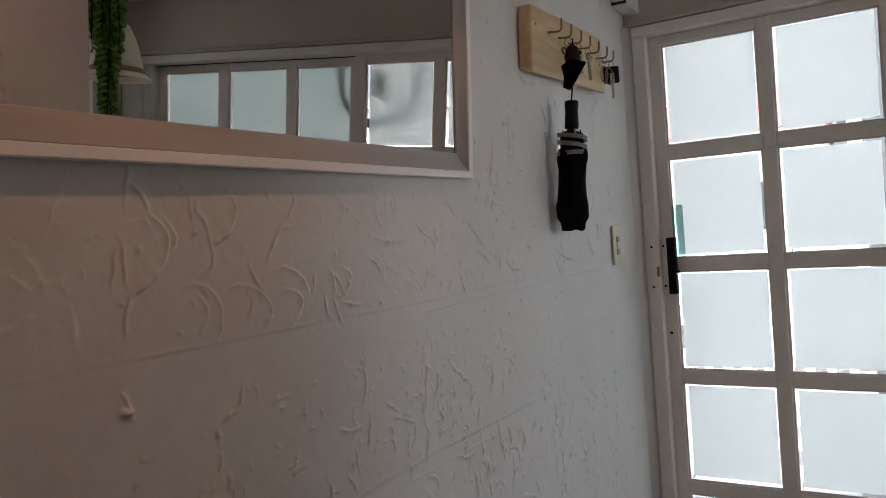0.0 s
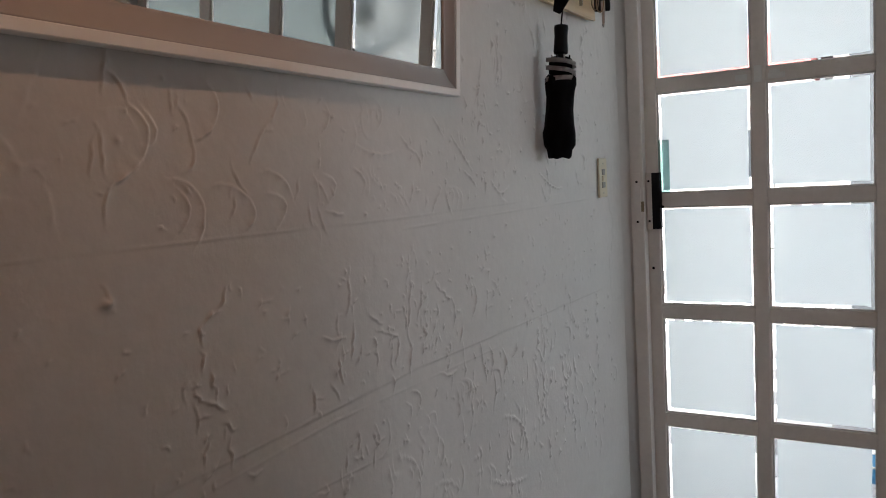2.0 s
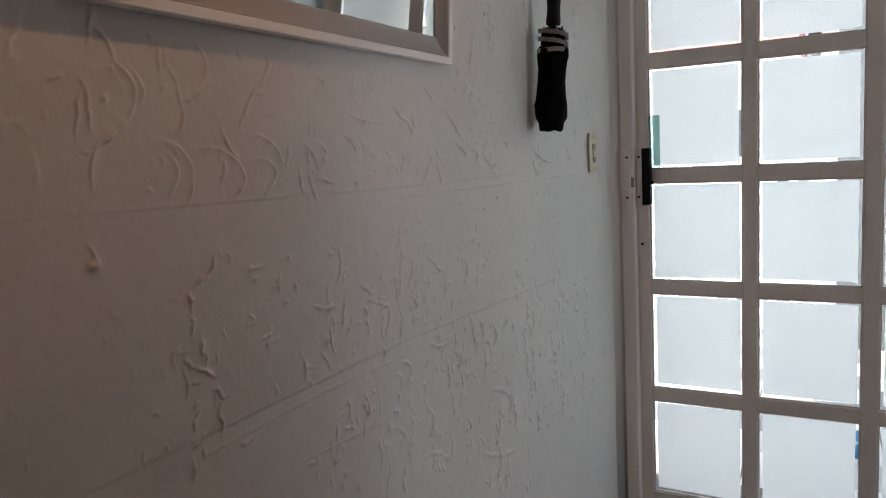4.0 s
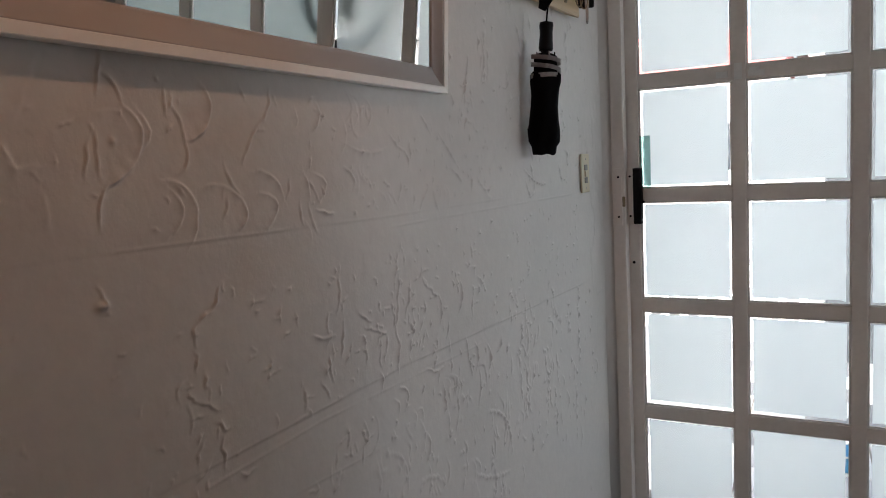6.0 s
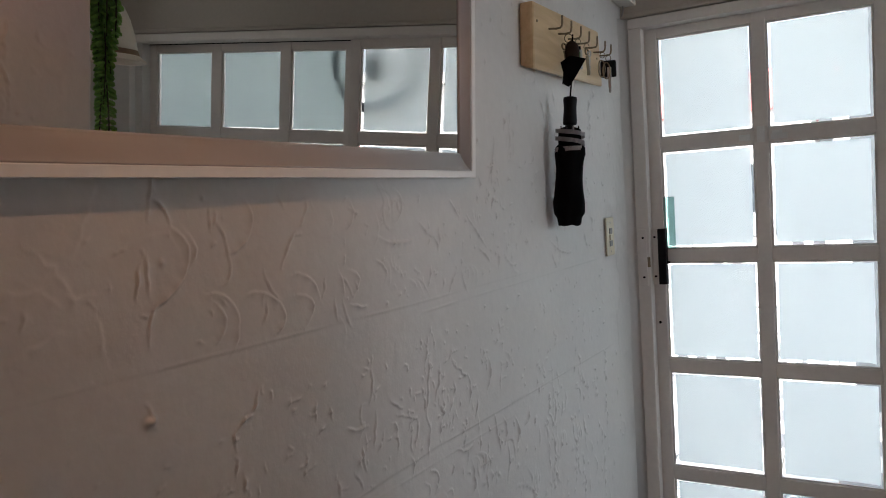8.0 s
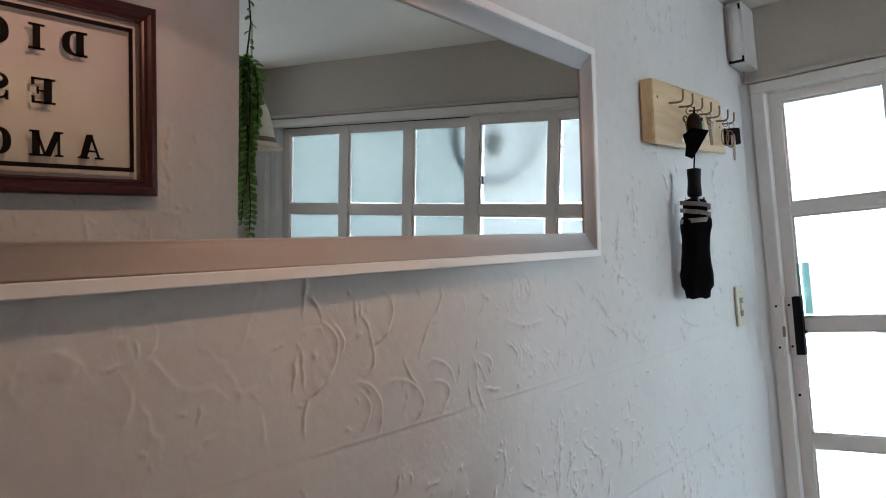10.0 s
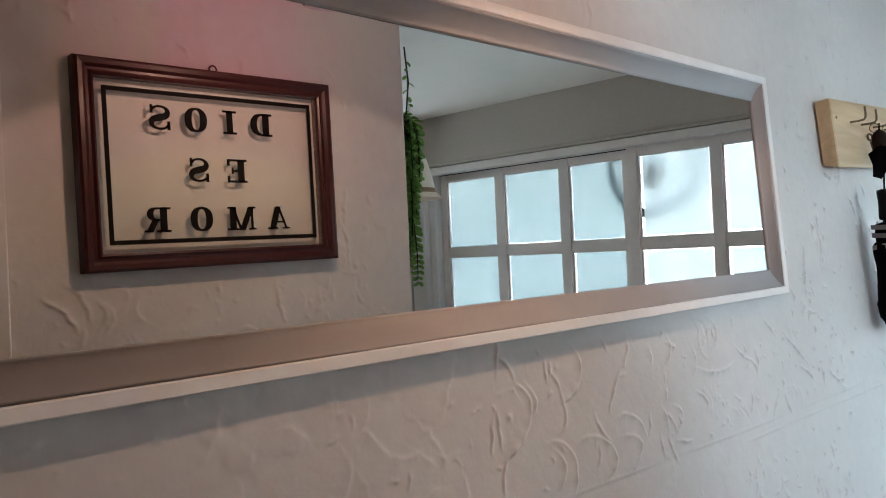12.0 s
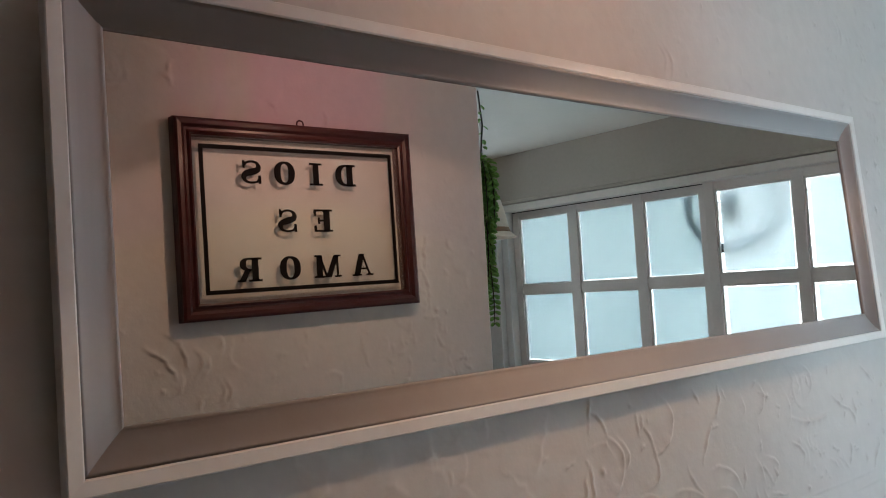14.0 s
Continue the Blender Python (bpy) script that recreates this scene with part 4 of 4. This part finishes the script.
sign = thing("framed_sign", Matrix.Translation((PX, (PY0 + PY1) / 2, (PZ0 + PZ1) / 2)) @ Matrix.Rotation(radians(0.90), 4, "X") @ Matrix.Rotation(math.pi, 4, "Z"),
             "glass sign with black letters in a polished mahogany frame", "sign")
# local: x out of the wall (towards the mirror), y to the reader's right, z up
SW, SH = PY1 - PY0, PZ1 - PZ0
IY, IZ = SW / 2 - 0.034, SH / 2 - 0.034
PROF = [(0.0, -0.024), (0.0, -0.0005), (0.004, 0.002), (0.009, -0.001), (0.014, -0.001), (0.020, 0.004), (0.028, 0.005), (0.033, 0.002), (0.034, -0.004), (0.034, -0.026)]
for s in ("bottom", "top", "left", "right"):
    part("frame_member", sweep_frame(PROF, -IY, IY, -IZ, IZ, s), MAHOGANY, sign)
sheet = part("glass_sheet", boxed(-0.0115, -IY - 0.003, -IZ - 0.003, -0.0095, IY + 0.003, IZ + 0.003), SHEET, sign)
sheet.visible_shadow = False
bm = bmesh.new()
b0, b1, bw = IY - 0.016, IZ - 0.016, 0.0085
for q in ((-b0, -b1, b0, -b1 + bw), (-b0, b1 - bw, b0, b1), (-b0, -b1 + bw, -b0 + bw, b1 - bw), (b0 - bw, -b1 + bw, b0, b1 - bw)):
    box(bm, -0.0092, q[0], q[1], -0.0082, q[2], q[3])
part("border_line", bm, INK, sign, "black border line")
part("hanging_ring", tube(bmesh.new(), [(-0.012, 0.008 * math.cos(a), SH / 2 + 0.005 + 0.008 * math.sin(a)) for a in [k * math.pi / 7 for k in range(14)]], 0.0018, 6, True), MAHOGANY, sign)


def strip(bm, outer, inner, closed=False):
    """A flat stroke between two lines of (across, up) pairs, a little thicker than paint."""
    rows = [[bm.verts.new((x, p[0], p[1])) for x, p in ((-0.0092, o), (-0.0092, i), (-0.0080, i), (-0.0080, o))] for o, i in zip(outer, inner)]
    for r0, r1 in list(zip(rows, rows[1:])) + ([(rows[-1], rows[0])] if closed else []):
        for k in range(4):
            bm.faces.new((r0[k], r0[(k + 1) % 4], r1[(k + 1) % 4], r1[k]))
    if not closed:
        bm.faces.new(rows[0])
        bm.faces.new(rows[-1][::-1])


def arc(cx, cz, rx, rz, a0, a1, n=20, power=0.86):
    """Points on a slightly squared ellipse."""
    out = []
    for k in range(n + 1):
        c, d = math.cos(a0 + (a1 - a0) * k / n), math.sin(a0 + (a1 - a0) * k / n)
        out.append((cx + rx * math.copysign(abs(c) ** power, c), cz + rz * math.copysign(abs(d) ** power, d)))
    return out


def swell(points, widths):
    """Both edges of a stroke along a line of points with a width at each."""
    left, right = [], []
    for k, (p, w) in enumerate(zip(points, widths)):
        q0, q1 = points[max(0, k - 1)], points[min(len(points) - 1, k + 1)]
        d = math.hypot(q1[0] - q0[0], q1[1] - q0[1]) or 1.0
        ny, nz = -(q1[1] - q0[1]) / d, (q1[0] - q0[0]) / d
        left.append((p[0] + ny * w / 2, p[1] + nz * w / 2))
        right.append((p[0] - ny * w / 2, p[1] - nz * w / 2))
    return left, right


HALF = math.pi / 2
# bars (left, bottom, right, top) and slanting strokes (top, top height, foot, foot height, width) of each capital one unit high
BARS = {
    "D": [(-0.34, 0, -0.06, 1), (-0.48, 0, 0.0, 0.10), (-0.48, 0.90, 0.0, 1)],
    "I": [(-0.14, 0, 0.14, 1), (-0.32, 0, 0.32, 0.09), (-0.32, 0.91, 0.32, 1)],
    "E": [(-0.30, 0, -0.04, 1), (-0.42, 0, 0.36, 0.09), (-0.42, 0.91, 0.36, 1), (0.27, 0, 0.37, 0.28), (0.27, 0.72, 0.37, 1), (-0.04, 0.46, 0.16, 0.54), (0.13, 0.36, 0.20, 0.64)],
    "A": [(-0.50, 0, -0.16, 0.08), (0.06, 0, 0.52, 0.08), (-0.22, 0.28, 0.14, 0.36)],
    "M": [(-0.62, 0, -0.30, 0.08), (0.12, 0, 0.62, 0.08), (-0.62, 0.92, -0.30, 1), (0.30, 0.92, 0.60, 1), (0.24, 0, 0.50, 1), (-0.50, 0, -0.40, 1)],
    "R": [(-0.32, 0, -0.06, 1), (-0.46, 0, 0.08, 0.09), (-0.46, 0.91, 0.08, 1), (-0.06, 0.46, 0.10, 0.54), (0.20, 0, 0.54, 0.09)],
}
SLANTS = {"A": [(0.00, 1, -0.33, 0.03, 0.10), (0.03, 1, 0.29, 0.03, 0.27)], "M": [(-0.42, 1, -0.02, 0.0, 0.25), (0.36, 1, 0.04, 0.0, 0.10)], "R": [(0.10, 0.50, 0.34, 0.03, 0.25)]}

WIDE = {"S": 1.30, "E": 1.18, "O": 1.0, "I": 1.0}


def letter(ch, y, z, h):
    """One heavy slab-serif capital with fat uprights and thin cross strokes."""
    bm = bmesh.new()
    for l, d, r, u in BARS.get(ch, ()):
        box(bm, -0.0092, l, d, -0.0080, r, u)
    for top, t, foot, f, w in SLANTS.get(ch, ()):
        strip(bm, [(top - w / 2, t), (foot - w / 2, f)], [(top + w / 2, t), (foot + w / 2, f)])
    if ch == "O":
        strip(bm, arc(0, 0.5, 0.49, 0.51, 0, 4 * HALF, 32)[:-1], arc(0, 0.5, 0.19, 0.41, 0, 4 * HALF, 32)[:-1], True)
    elif ch == "D":
        strip(bm, arc(-0.06, 0.5, 0.54, 0.5, HALF, -HALF), arc(-0.06, 0.5, 0.26, 0.40, HALF, -HALF))
    elif ch == "R":
        strip(bm, arc(0.06, 0.73, 0.36, 0.27, HALF, -HALF), arc(0.06, 0.73, 0.12, 0.19, HALF, -HALF))
    elif ch == "S":
        path = arc(0.0, 0.735, 0.25, 0.215, 0.25, 2.9 * HALF, 16, 0.95) + arc(0.0, 0.265, 0.27, 0.22, 0.9 * HALF, -1.85 * HALF, 16, 0.95)
        strip(bm, *swell(path, [0.09 + 0.19 * math.exp(-((k / (len(path) - 1) - 0.5) / 0.17) ** 2) for k in range(len(path))]))
        box(bm, -0.0092, 0.22, 0.66, -0.0080, 0.30, 1.0)
        box(bm, -0.0092, -0.32, 0.0, -0.0080, -0.23, 0.36)
    for v in bm.verts:
        v.co.y, v.co.z = y + v.co.y * h * WIDE.get(ch, 1.1), z + v.co.z * h
    return part("letter", bm, INK, sign)


CY, CZ = (PY0 + PY1) / 2, (PZ0 + PZ1) / 2
for word, first, last, base in (("DIOS", 1.024, 0.802, 1.8795), ("ES", 0.960, 0.877, 1.779), ("AMOR", 1.054, 0.788, 1.680)):
    for k, ch in enumerate(word):
        letter(ch, CY - first - (last - first) * k / (len(word) - 1), base - CZ - 0.001, 0.0485)

# ---- pendant in the passage, above the view ----
lamp = thing("glass_pendant", pose(BULB[0], BULB[1], BULB[2]), "small ribbed glass pendant with pink panels, lit", "pendant lamp")
part("rose", lathe(bmesh.new(), [(0.040, CEIL - BULB[2]), (0.040, CEIL - BULB[2] - 0.012), (0.012, CEIL - BULB[2] - 0.020)], 24, True), TRIM, lamp, "", True)
part("cord", tube(bmesh.new(), [(0, 0, 0.095), (0, 0, CEIL - BULB[2] - 0.015)], 0.003, 8), WHITE_PLASTIC, lamp)
part("holder", lathe(bmesh.new(), [(0.006, 0.100), (0.016, 0.094), (0.014, 0.055), (0.008, 0.050)], 20, True), TRIM, lamp, "", True)
NR = 132
for k in range(NR):
    a0, a1 = 2 * math.pi * k / NR, 2 * math.pi * (k + 1) / NR
    facing = math.cos(a0 - 0.04)                      # the pink panels face the partition
    low = -0.009 - 0.008 * (1 - facing) - 0.020 * max(0.0, -math.sin(a0) - 0.3)               # rim drawn lower to west and south, holding light off the walls there
    rb = bmesh.new()
    q = [rb.verts.new((r * math.cos(a), r * math.sin(a), z)) for r, z, a in ((0.018, 0.085, a0), (0.018, 0.085, a1), (0.045, 0.040, a1), (0.045, 0.040, a0), (0.056, low, a0), (0.056, low, a1))]
    rb.faces.new((q[0], q[1], q[2], q[3]))
    rb.faces.new((q[3], q[2], q[5], q[4]))
    pink = facing > 0.94 or (facing > 0.80 and k % 3 == 0)
    # unseen skirt, added so that the sign's light turns mauve
    if facing > -0.3 and low > -0.022:
        sk = bmesh.new()
        e = [sk.verts.new((r * math.cos(a), r * math.sin(a), z)) for r, z, a in ((0.056, low - 0.0005, a0), (0.056, low - 0.0005, a1), (0.054, -0.030, a1), (0.054, -0.030, a0))]
        sk.faces.new(e)
        part("tint_skirt", sk, PALE_MAUVE, lamp, "pale mauve lower edge added to tint the light on the sign")
    # south ribs all take the darker glass, to dim the wall on that side
    part("glass_rib", rb, (PINK_RIB if k % 2 == 0 else PINK_GLASS) if pink else (SMOKE_RIB if k % 2 == 0 or math.sin(a0) < -0.62 else MAUVE_GLASS if facing > -0.2 else SMOKE_GLASS), lamp)

# ---- pendant lamp in the room ----
pend = thing("pendant_lamp", pose(1.675, 2.173, 1.834), "cream cone pendant lampshade with a tan rim band", "pendant lamp")
part("shade", lathe(bmesh.new(), [(0.026, 0.205), (0.046, 0.188), (0.064, 0.150), (0.080, 0.095), (0.090, 0.040), (0.087, 0.040), (0.077, 0.095), (0.061, 0.148), (0.044, 0.185), (0.024, 0.202)], 36), SHADE, pend, "", True)
part("rim_band", lathe(bmesh.new(), [(0.0905, 0.041), (0.097, 0.022), (0.093, 0.022), (0.087, 0.040)], 36), SHADE_BAND, pend, "tan band", True)
part("rim", lathe(bmesh.new(), [(0.095, 0.024), (0.118, 0.004), (0.119, 0.0), (0.114, 0.002), (0.092, 0.021)], 36), SHADE, pend, "cream flared rim", True)
part("cord", tube(bmesh.new(), [(0, 0, 0.205), (0, 0, CEIL - 1.834)], 0.004, 8), WHITE_PLASTIC, pend)
part("cap", lathe(bmesh.new(), [(0.027, 0.203), (0.022, 0.216), (0.006, 0.222)], 24), SHADE_BAND, pend, "", True)

# ---- hanging plant at the end of the partition ----
plant = thing("hanging_plant", pose(1.325, 1.851, CEIL), "trailing green plant with pinnate leaves hanging by the partition", "plant")
prng = random.Random(12)
lm = bmesh.new()
outline = [(0, 0), (0.006, 0.005), (0.0092, 0.014), (0.0085, 0.024), (0, 0.031)]
mid = [lm.verts.new((0, q[1], 0.003 * math.sin(q[1] * 80))) for q in outline]
for sgn in (-1, 1):
    edge = [lm.verts.new((sgn * q[0], q[1], 0.003 + 0.003 * math.sin(q[1] * 80))) for q in outline[1:-1]]
    lm.faces.new((mid[0], edge[0], mid[1]))
    for k in range(len(edge) - 1):
        lm.faces.new((mid[k + 1], edge[k], edge[k + 1], mid[k + 2]))
    lm.faces.new((mid[3], edge[2], mid[4]))
leaf_mesh = bpy.data.meshes.new("leaf")
lm.to_mesh(leaf_mesh)
lm.free()
leaf_mesh.materials.append(LEAF)
for q in leaf_mesh.polygons:
    q.use_smooth = True
cord = part("hanger_cord", tube(bmesh.new(), [(-0.004, 0.005, 0.0), (-0.012, 0.010, -0.12), (0, 0, -0.26)], 0.003, 6), STEM, plant, "bare dark runner with a few leaves")
for j in range(9):
    lf = new("leaf", leaf_mesh)
    lf.parent = cord
    lf.matrix_basis = Matrix.Translation((-0.006 - 0.006 * math.sin(j * 0.35), 0.008, -0.05 - 0.024 * j)) @ Euler((-0.8, prng.uniform(-0.5, 0.5), j * 2.4)).to_matrix().to_4x4() @ Matrix.Scale(prng.uniform(0.6, 0.9), 4)
for k in range(20):
    tuft = k >= 10
    turn = 2.4 * k + prng.uniform(-0.3, 0.3)          # way it leans out
    z_top = -prng.uniform(0.235, 0.275)
    length, reach = (prng.uniform(0.10, 0.24), prng.uniform(0.035, 0.058)) if tuft else (0.26 + 0.031 * k, prng.uniform(0.006, 0.026))
    n = 8 if tuft else 14
    pts = []
    for j in range(n + 1):
        q = j / n
        rr, z = (reach * math.sin(q * 1.9), z_top + 0.022 * math.sin(q * 2.6) - length * q * q) if tuft else (reach * min(1, q * 5) + 0.008 * math.sin(q * 6 + k), z_top - length * q)
        pts.append(Vector((rr * math.cos(turn), rr * math.sin(turn), z)))
    fr = part("frond", tube(bmesh.new(), pts, [0.0020] * n + [0.0008], 5), STEM, plant)
    lie = prng.uniform(-1.2, 1.2) + (0.6 if k % 2 else -0.5)
    side = Vector((math.cos(lie), math.sin(lie), 0))  # the leaflets lie in one plane
    cnt = max(5, int(length / 0.0185))
    for j in range(cnt):
        q = (j + 0.6) / cnt * n
        i = min(n - 1, int(q))
        p0, along = pts[i].lerp(pts[i + 1], q - i), (pts[i + 1] - pts[i]).normalized()
        for sg in (-1, 1):
            axis = (side * sg + along * prng.uniform(0.25, 0.55) + Vector((0, 0, -0.15))).normalized()
            face = axis.cross(along).normalized() * sg
            face = (face + Vector((prng.uniform(-0.6, 0.6), prng.uniform(-0.6, 0.6), 0.15))).normalized()
            wide = axis.cross(face).normalized()
            face = wide.cross(axis)
            size = prng.uniform(0.95, 1.25) * (1.0 - 0.45 * (j / cnt) ** 2)
            lf = new("leaf", leaf_mesh)
            lf.parent = fr
            lf.matrix_basis = Matrix.Translation(p0) @ Matrix((wide, axis, face)).transposed().to_4x4() @ Matrix.Scale(size, 4)

# ---- outside the door ----
structure("ground", boxed(-90, -90, -0.30, 90, 120, -0.125), mat("outside_concrete", (0.34, 0.34, 0.335), 0.85, vary=0.1), "grey concrete ground outside", "ground")
house = thing("house_across", pose(0, 12, -0.125), "white house with a red parapet across the street", "house")
part("wall", boxed(-9, 0, 0, 0.35, 5, 2.64), mat("white_stucco", (0.66, 0.66, 0.65), 0.85), house)
part("parapet", boxed(-9, -0.1, 2.64, 0.35, 5, 3.20, 0.02), mat("red_paint", (0.58, 0.19, 0.18), 0.7), house, "red painted parapet")
DARKGLASS = mat("dark_window", (0.04, 0.05, 0.06), 0.2)
for k in range(5):
    wdw = part("window", boxed(-7.6 + 1.6 * k, -0.03, 0.9, -6.8 + 1.6 * k, 0.02, 1.9), DARKGLASS, house)
    part("frame", boxed(-7.7 + 1.6 * k, -0.06, 0.82, -6.7 + 1.6 * k, -0.031, 0.9), TRIM, wdw)
pier = tagged(part("gate_pier", boxed(0.74, 6.0, -0.125, 1.12, 6.4, 3.4, 0.02), mat("grey_cement", (0.09, 0.10, 0.11), 0.9, vary=0.15)), "grey cement gate pier outside the door", "pier")
house2 = thing("grey_house", pose(0, 14, -0.125), "pale grey house across the street", "house")
part("wall", boxed(0.6, 0, 0, 12, 6, 3.2), mat("grey_stucco", (0.80, 0.80, 0.80), 0.85), house2)
part("roof", boxed(0.4, -0.3, 3.2, 12.2, 6.2, 3.4), mat("roof_slab", (0.4, 0.4, 0.4), 0.9), house2)
fence = thing("street_fence", pose(0, 7.2, -0.125), "white steel picket fence along the street", "fence")
for k in range(34):
    fx = -3.6 + 0.16 * k
    if not 0.7 < fx < 1.15:
        part("picket", boxed(fx, 0, 0.05, fx + 0.07, 0.03, 1.25, 0.004), TRIM, fence)
part("rail", boxed(-3.7, 0.03, 0.25, 0.7, 0.06, 0.31), TRIM, fence)
part("rail", boxed(-3.7, 0.03, 1.0, 0.7, 0.06, 1.06), TRIM, fence)
garden = thing("block_wall", pose(0, 9.2, -0.125), "low garden wall of grey and white blocks across the road", "wall")
grng = random.Random(6)
BLOCKS = [mat("white_block", (0.88, 0.88, 0.87), 0.85), mat("grey_block", (0.60, 0.60, 0.61), 0.9), mat("dark_block", (0.10, 0.10, 0.11), 0.9)]
for r in range(5):
    fx = -5.0 + 0.15 * (r % 2)
    while fx < 3.2:
        wdt = grng.choice([0.22, 0.34, 0.5])
        part("block", boxed(fx, 0, 0.26 * r, fx + wdt - 0.01, 0.2, 0.26 * r + 0.25), grng.choice(BLOCKS + BLOCKS[:2]), garden)
        fx += wdt
# wreath ring and a dark box hung just outside the panes
RUBBER = mat("dark_grey_rubber", (0.06, 0.065, 0.07), 0.7)
wreath = thing("hanging_ring", FRONT @ pose(1.076, 0.0735, 1.925), "dark grey ring hung outside against the frosted panes", "ring")
bm = tube(bmesh.new(), [(0.202 * math.cos(a), 0, 0.190 * math.sin(a)) for a in [k * math.pi / 20 for k in range(40)]], 0.019, 8, True)
for v in bm.verts:
    v.co.y *= 0.42
part("ring", bm, RUBBER, wreath)
part("pad", boxed(-0.045, -0.020, -0.085, 0.036, 0.004, 0.028, 0.010), RUBBER, wreath)

basin = thing("blue_basin", pose(0.80, 4.06, -0.092), "small blue plastic basin on the paving outside the door", "basin")
BLUE = mat("blue_plastic", (0.06, 0.30, 0.55), 0.4)
part("body", lathe(bmesh.new(), [(0.001, 0.004), (0.055, 0.0), (0.080, 0.085), (0.076, 0.085), (0.051, 0.006), (0.001, 0.008)], 24), BLUE, basin, "", True)
part("rim", lathe(bmesh.new(), [(0.0805, 0.080), (0.088, 0.080), (0.088, 0.088), (0.0805, 0.088)], 24), TRIM, basin, "white rim")

# ---- paving outside ----
pavement = structure("pavement", boxed(-1.62, 3.36, -0.125, 2.62, 8.0, -0.096), GROUT, "paving of grey and white concrete slabs outside", "pavement")
slab = bmesh.new()
box(slab, 0.004, 0.004, 0.0, 0.276, 0.276, 0.004, 0.001)
slab_meshes = []
for shade, col in (("white_slab", (0.84, 0.84, 0.82)), ("grey_slab", (0.52, 0.53, 0.54)), ("dark_slab", (0.22, 0.22, 0.23))):
    me = bpy.data.meshes.new("slab")
    slab.to_mesh(me)
    me.materials.append(mat(shade, col, 0.85, vary=0.08))
    slab_meshes.append(me)
slab.free()
srng = random.Random(15)
for i in range(15):
    for j in range(16):
        so = new("slab", srng.choice(slab_meshes + slab_meshes[:1]))
        so.parent = pavement
        so.location = (-1.61 + 0.28 * i, 3.40 + 0.28 * j, -0.0955)

# ---- floor tiles, out of view, there for their warm bounce ----
tile = bmesh.new()
box(tile, 0.002, 0.002, 0.0, 0.298, 0.298, 0.006, 0.001)
tile_mesh = bpy.data.meshes.new("tile")
tile.to_mesh(tile_mesh)
tile.free()
tile_mesh.materials.append(FLOOR)
floor_ob = bpy.data.objects["floor"]
for i in range(12):
    for j in range(18):
        x, y = 0.3 * i, -2.59 + 0.3 * j
        if x + 0.3 < 3.65 and y + 0.3 < 2.80:
            to = new("tile", tile_mesh)
            to.parent = floor_ob
            to.location = (x + 0.002, y, 0.0)
